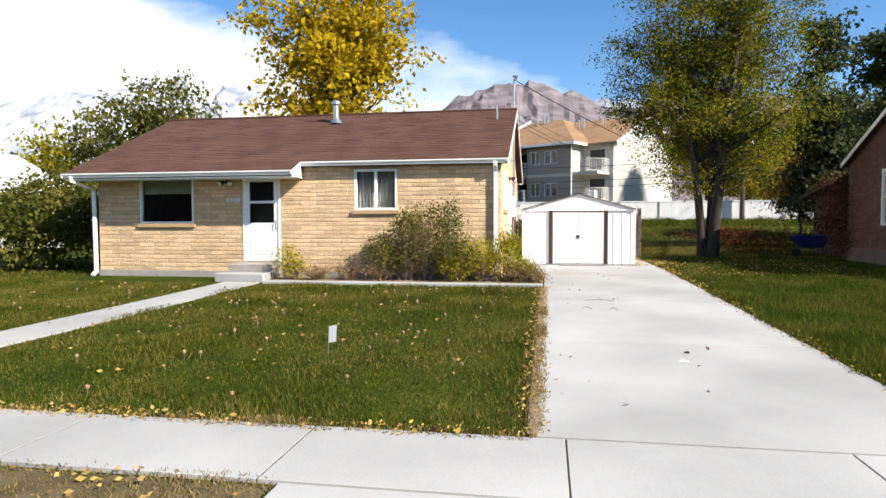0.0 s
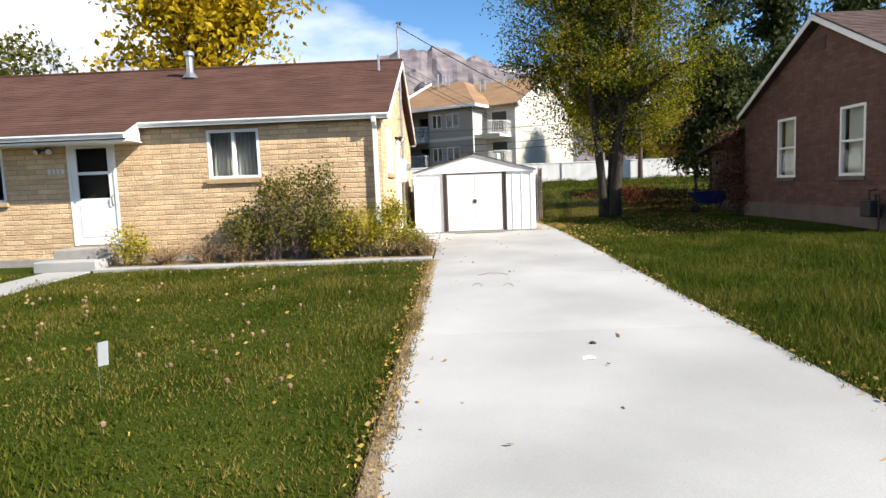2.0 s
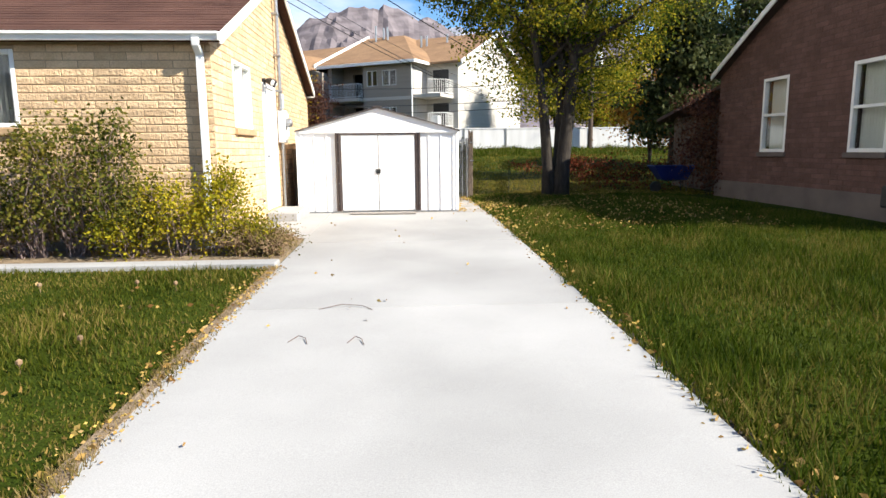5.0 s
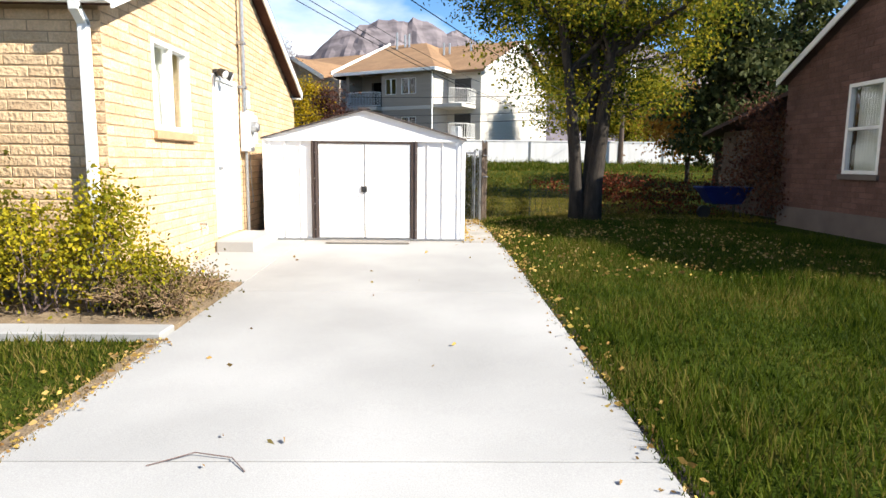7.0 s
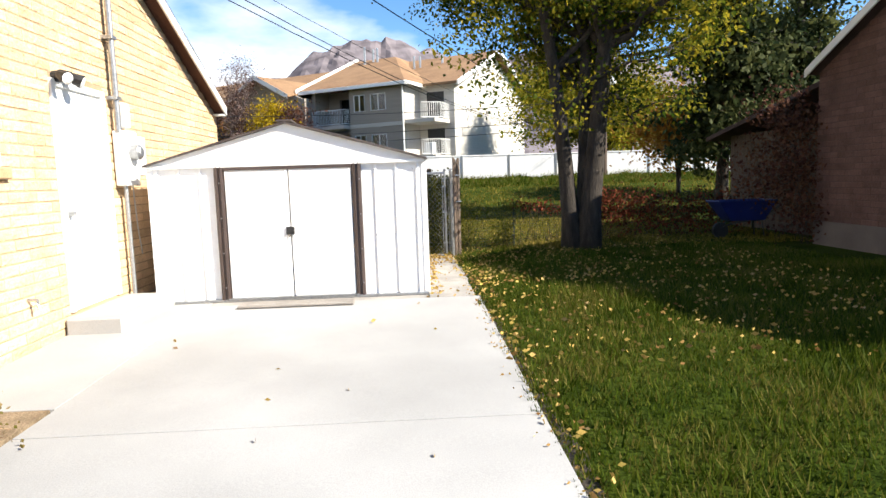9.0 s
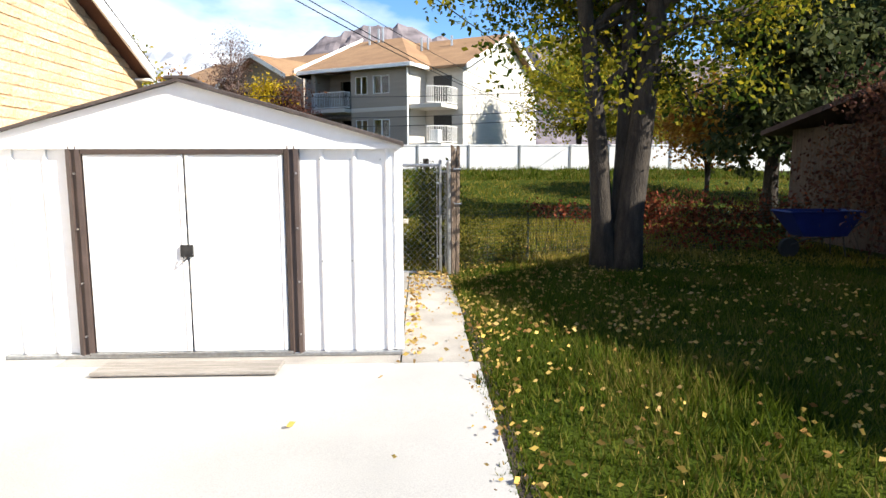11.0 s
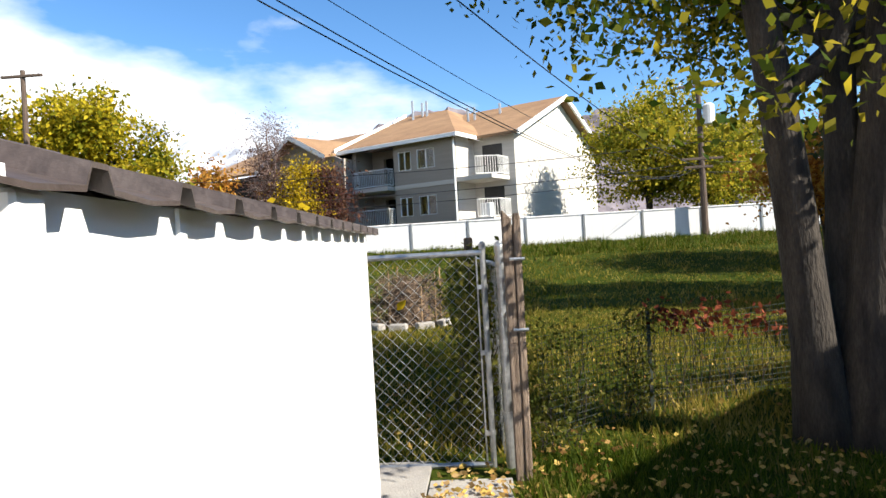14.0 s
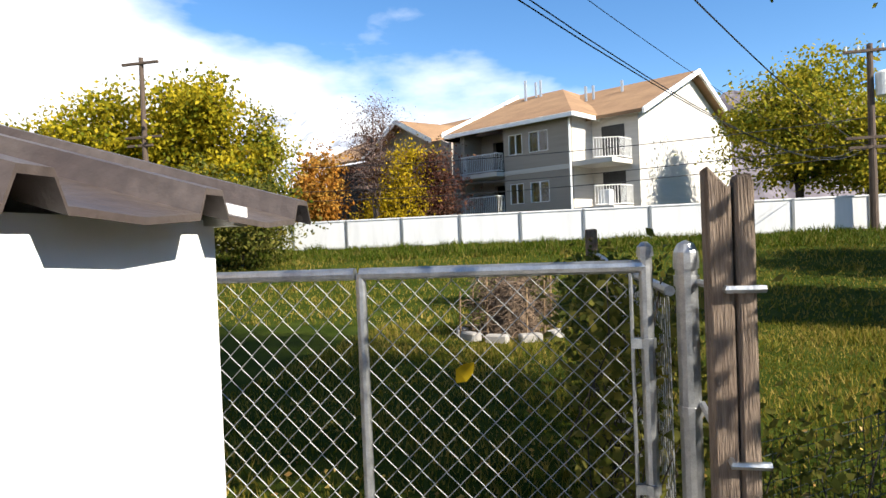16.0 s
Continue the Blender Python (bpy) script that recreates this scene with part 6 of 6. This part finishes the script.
def litter(name, label, spots, size):
    """Fallen leaves lying nearly flat: spots of (x0, y0, x1, y1, count, lift)."""
    c = []
    for (x0, y0, x1, y1, n, lift) in spots:
        x, y = rng.uniform(x0, x1, n), rng.uniform(y0, y1, n)
        c.append(np.stack([x, y, gza(y) + lift + rng.uniform(0, 0.012, n)], 1))
    v, f = leaf_quads(np.concatenate(c), size, flat=0.86, droop=0.0)
    tagged(raw(name, v, f, L_FALL), label, "fallen leaves", kind="stuff")


litter("fallen_leaves", "yellow and brown fallen leaves on grass and paving",
       [(-1.12, -13.7, -0.88, -5.3, 150, 0.035), (-8.0, -13.85, -0.9, -13.62, 190, 0.035), (2.1, -13.0, 2.35, 3.0, 330, 0.04), (1.56, -0.2, 1.72, 3.3, 130, 0.04), (1.6, 2.6, 2.1, 3.3, 60, 0.04),
        (2.15, -3.0, 6.8, 4.4, 1250, 0.06), (2.15, 0.5, 4.2, 4.2, 450, 0.06), (-11, -13, -1, -5.5, 260, 0.05), (-0.8, -13.5, 2.1, -0.3, 36, 0.036), (1.58, -0.2, 2.1, 3.5, 45, 0.04), (1.6, 3.2, 2.1, 3.75, 80, 0.04), (-0.9, 4.0, 7, 7.5, 400, 0.06), (-10, -18.5, -2.5, -14.7, 1100, 0.03), (1.9, 2.9, 2.6, 4.1, 120, 0.05)], 0.05)
litter("fallen_leaves", "small curled brown leaves along the lawn edges", [(-1.1, -13.7, -0.82, -5.3, 900, 0.036), (-9.0, -13.9, -0.9, -13.62, 700, 0.036), (2.0, -13.0, 2.3, 3.3, 500, 0.036)], 0.026)
rim = Mesh()
for i in range(170):
    y = -13.72 + 8.45 * i / 169
    w = 0.015 + 0.05 * noise.noise(Vector((3, y * 1.9, 1))) + 0.035 * noise.noise(Vector((7, y * 9, 2)))
    z = gz(y) + 0.034
    rim.v += [(-1.02, y, z - 0.05), (-0.99, y, z), (-0.925 + w, y, z), (-0.92 + w, y, z - 0.006)]
    if i:
        k = 4 * i
        rim.f += [(k - 4 + q, k - 3 + q, k + 1 + q, k + q) for q in range(3)]
tagged(rim.make("lawn_edge", M_BED), "crumbled dry soil along the driveway edge", "soil", kind="structure")
edge = Mesh()
for i in range(70):
    y = -13.7 + 16.9 * i / 69
    w = 0.08 + 0.06 * noise.noise(Vector((0, y * 2.3, 4)))
    edge.v += [(2.132, y, gz(y) - 0.05), (2.132, y, gz(y) + 0.008), (2.15 + w, y, gz(y) + 0.006), (2.15 + w, y, gz(y) - 0.05)]
    if i:
        k = 4 * i
        edge.f += [(k - 4 + q, k - 3 + q, k + 1 + q, k + q) for q in range(3)]
tagged(edge.make("lawn_edge", M_DIRT), "dark bare soil along the edge of the driveway", "soil", kind="structure")
fl = thing("dandelion_heads", "pale dandelion seed heads scattered in the lawn", "flowers", (0, 0, 0), kind="stuff")
dh = Mesh()
for i in range(90):
    x, y = rng.uniform(-10.5, -1.3), rng.uniform(-13.3, -5.8)
    z = gz(y)
    dh.tube([(x, y, z), (x, y, z + 0.06)], 0.0025, 3, False)
    dh.tube([(x, y, z + 0.055), (x, y, z + 0.07), (x, y, z + 0.09), (x, y, z + 0.1)], [0.006, 0.02, 0.02, 0.006], 6)
dh.make("seed_head", M_STRAW, fl, False, False)
slip = thing("paper_flag", "small white paper flag on a wire in the lawn", "marker flag", (-3.15, -11.85, gz(-11.85)))
Mesh().tube([(0, 0, -0.02), (0, 0, 0.41)], 0.002, 4).make("wire", M_GALV, slip)
Mesh().prism([(0, 0, 0.22), (0.09, -0.02, 0.24), (0.10, -0.02, 0.42), (0.01, 0, 0.40)], (0.0, 0.002, 0)).make("paper", M_PAPER, slip)
tw = thing("fallen_twigs", "thin bent twigs lying on the concrete", "twigs", (0, 0, 0.034))
tm = Mesh()
for (x, y, dx) in ((-0.2, -7.15, 0.45), (-0.3, -8.0, 0.14), (0.12, -8.05, 0.12)):
    z = gz(y)
    tm.tube([(x, y, z), (x + dx * 0.4, y + 0.10, z + 0.015), (x + dx * 0.8, y + 0.06, z + 0.01), (x + dx, y - 0.05, z)], 0.0032, 5)
tm.make("twig", M_TWIG, tw)
stn = thing("dark_clod", "dark flattened clod on the driveway", "clod", (0.67, -10.97, gz(-10.97) + 0.03))
Mesh().tube([(0, 0, 0), (0, 0, 0.012), (0, 0, 0.02)], [0.03, 0.027, 0.01], 9).make("lump", M_DARK, stn)
crm = thing("paper_scrap", "white paper scrap on the driveway", "paper scrap", (0.55, -11.4, gz(-11.4) + 0.031))
Mesh().add([(-0.05, -0.03, 0), (0.05, -0.035, 0.008), (0.055, 0.03, 0.002), (0.0, 0.045, 0.014), (-0.05, 0.03, 0.003)], [(0, 1, 2, 3, 4)]).prism([(-0.04, -0.02, 0.003), (0.03, -0.02, 0.012), (0.02, 0.02, 0.006)], (0, 0, 0.002)).make("scrap", M_PAPER, crm)
lf = thing("leaves_on_shed_roof", "yellow leaves caught on the shed roof", "fallen leaves", (0, 0, 0), kind="stuff")
cl = np.array([(1.0 + 0.4 * i / 11, 1.9 + 0.5 * ((i * 5) % 12) / 12, 1.80 - 0.115 * i / 11) for i in range(12)])
v, f_ = leaf_quads(cl[::2], 0.04, flat=1.0, droop=0.35)
raw("leaf", v, f_, L_YEL, lf)

# ---------------- brickwork, last ----------------
brickwork(house, SIDE, HY0 + 0.0, HY1 + 0.15, -0.02, gable, [(h[0] - 0.005, h[1] + 0.005, h[2] - (0.10 if h[2] > 1 else 0), h[3]) for h in side_holes], M_BRICK, single=lambda u, z: u < -1.0 and 0.1 < z < 2.9)
brickwork(house, FRONT, HX0, HX1 + 0.016, 0.09, full, [(h[0] - 0.005, h[1] + 0.005, h[2] - (0.10 if h[2] > 1 else 0), h[3]) for h in front_holes], M_BRICK, single=lambda u, z: u > -3.0 and z > 0.9)


def bgable(z):
    if z < 3.15:
        return (-99, 99)
    if z > bpk[1] - 0.2:
        return None
    k = (bpk[1] - 0.12 - z) / (bpk[1] - 0.12 - 3.1)
    return (-(bpk[0] + (BY1 + 0.2 - bpk[0]) * k), -(bpk[0] - (bpk[0] - BY0) * k))


brickwork(brown, BS, -BY1 - 0.2, -BY0, 0.42, bgable, [(h[0] - 0.005, h[1] + 0.005, h[2] - 0.1, h[3]) for h in bs_holes], M_BROWN)
brickwork(brown, BF, BX - 0.016, BXE, 0.42, lambda z: (-99, 99) if z < 3.1 else None, [(h[0] - 0.005, h[1] + 0.005, h[2] - 0.1, h[3]) for h in bf_holes], M_BROWN)
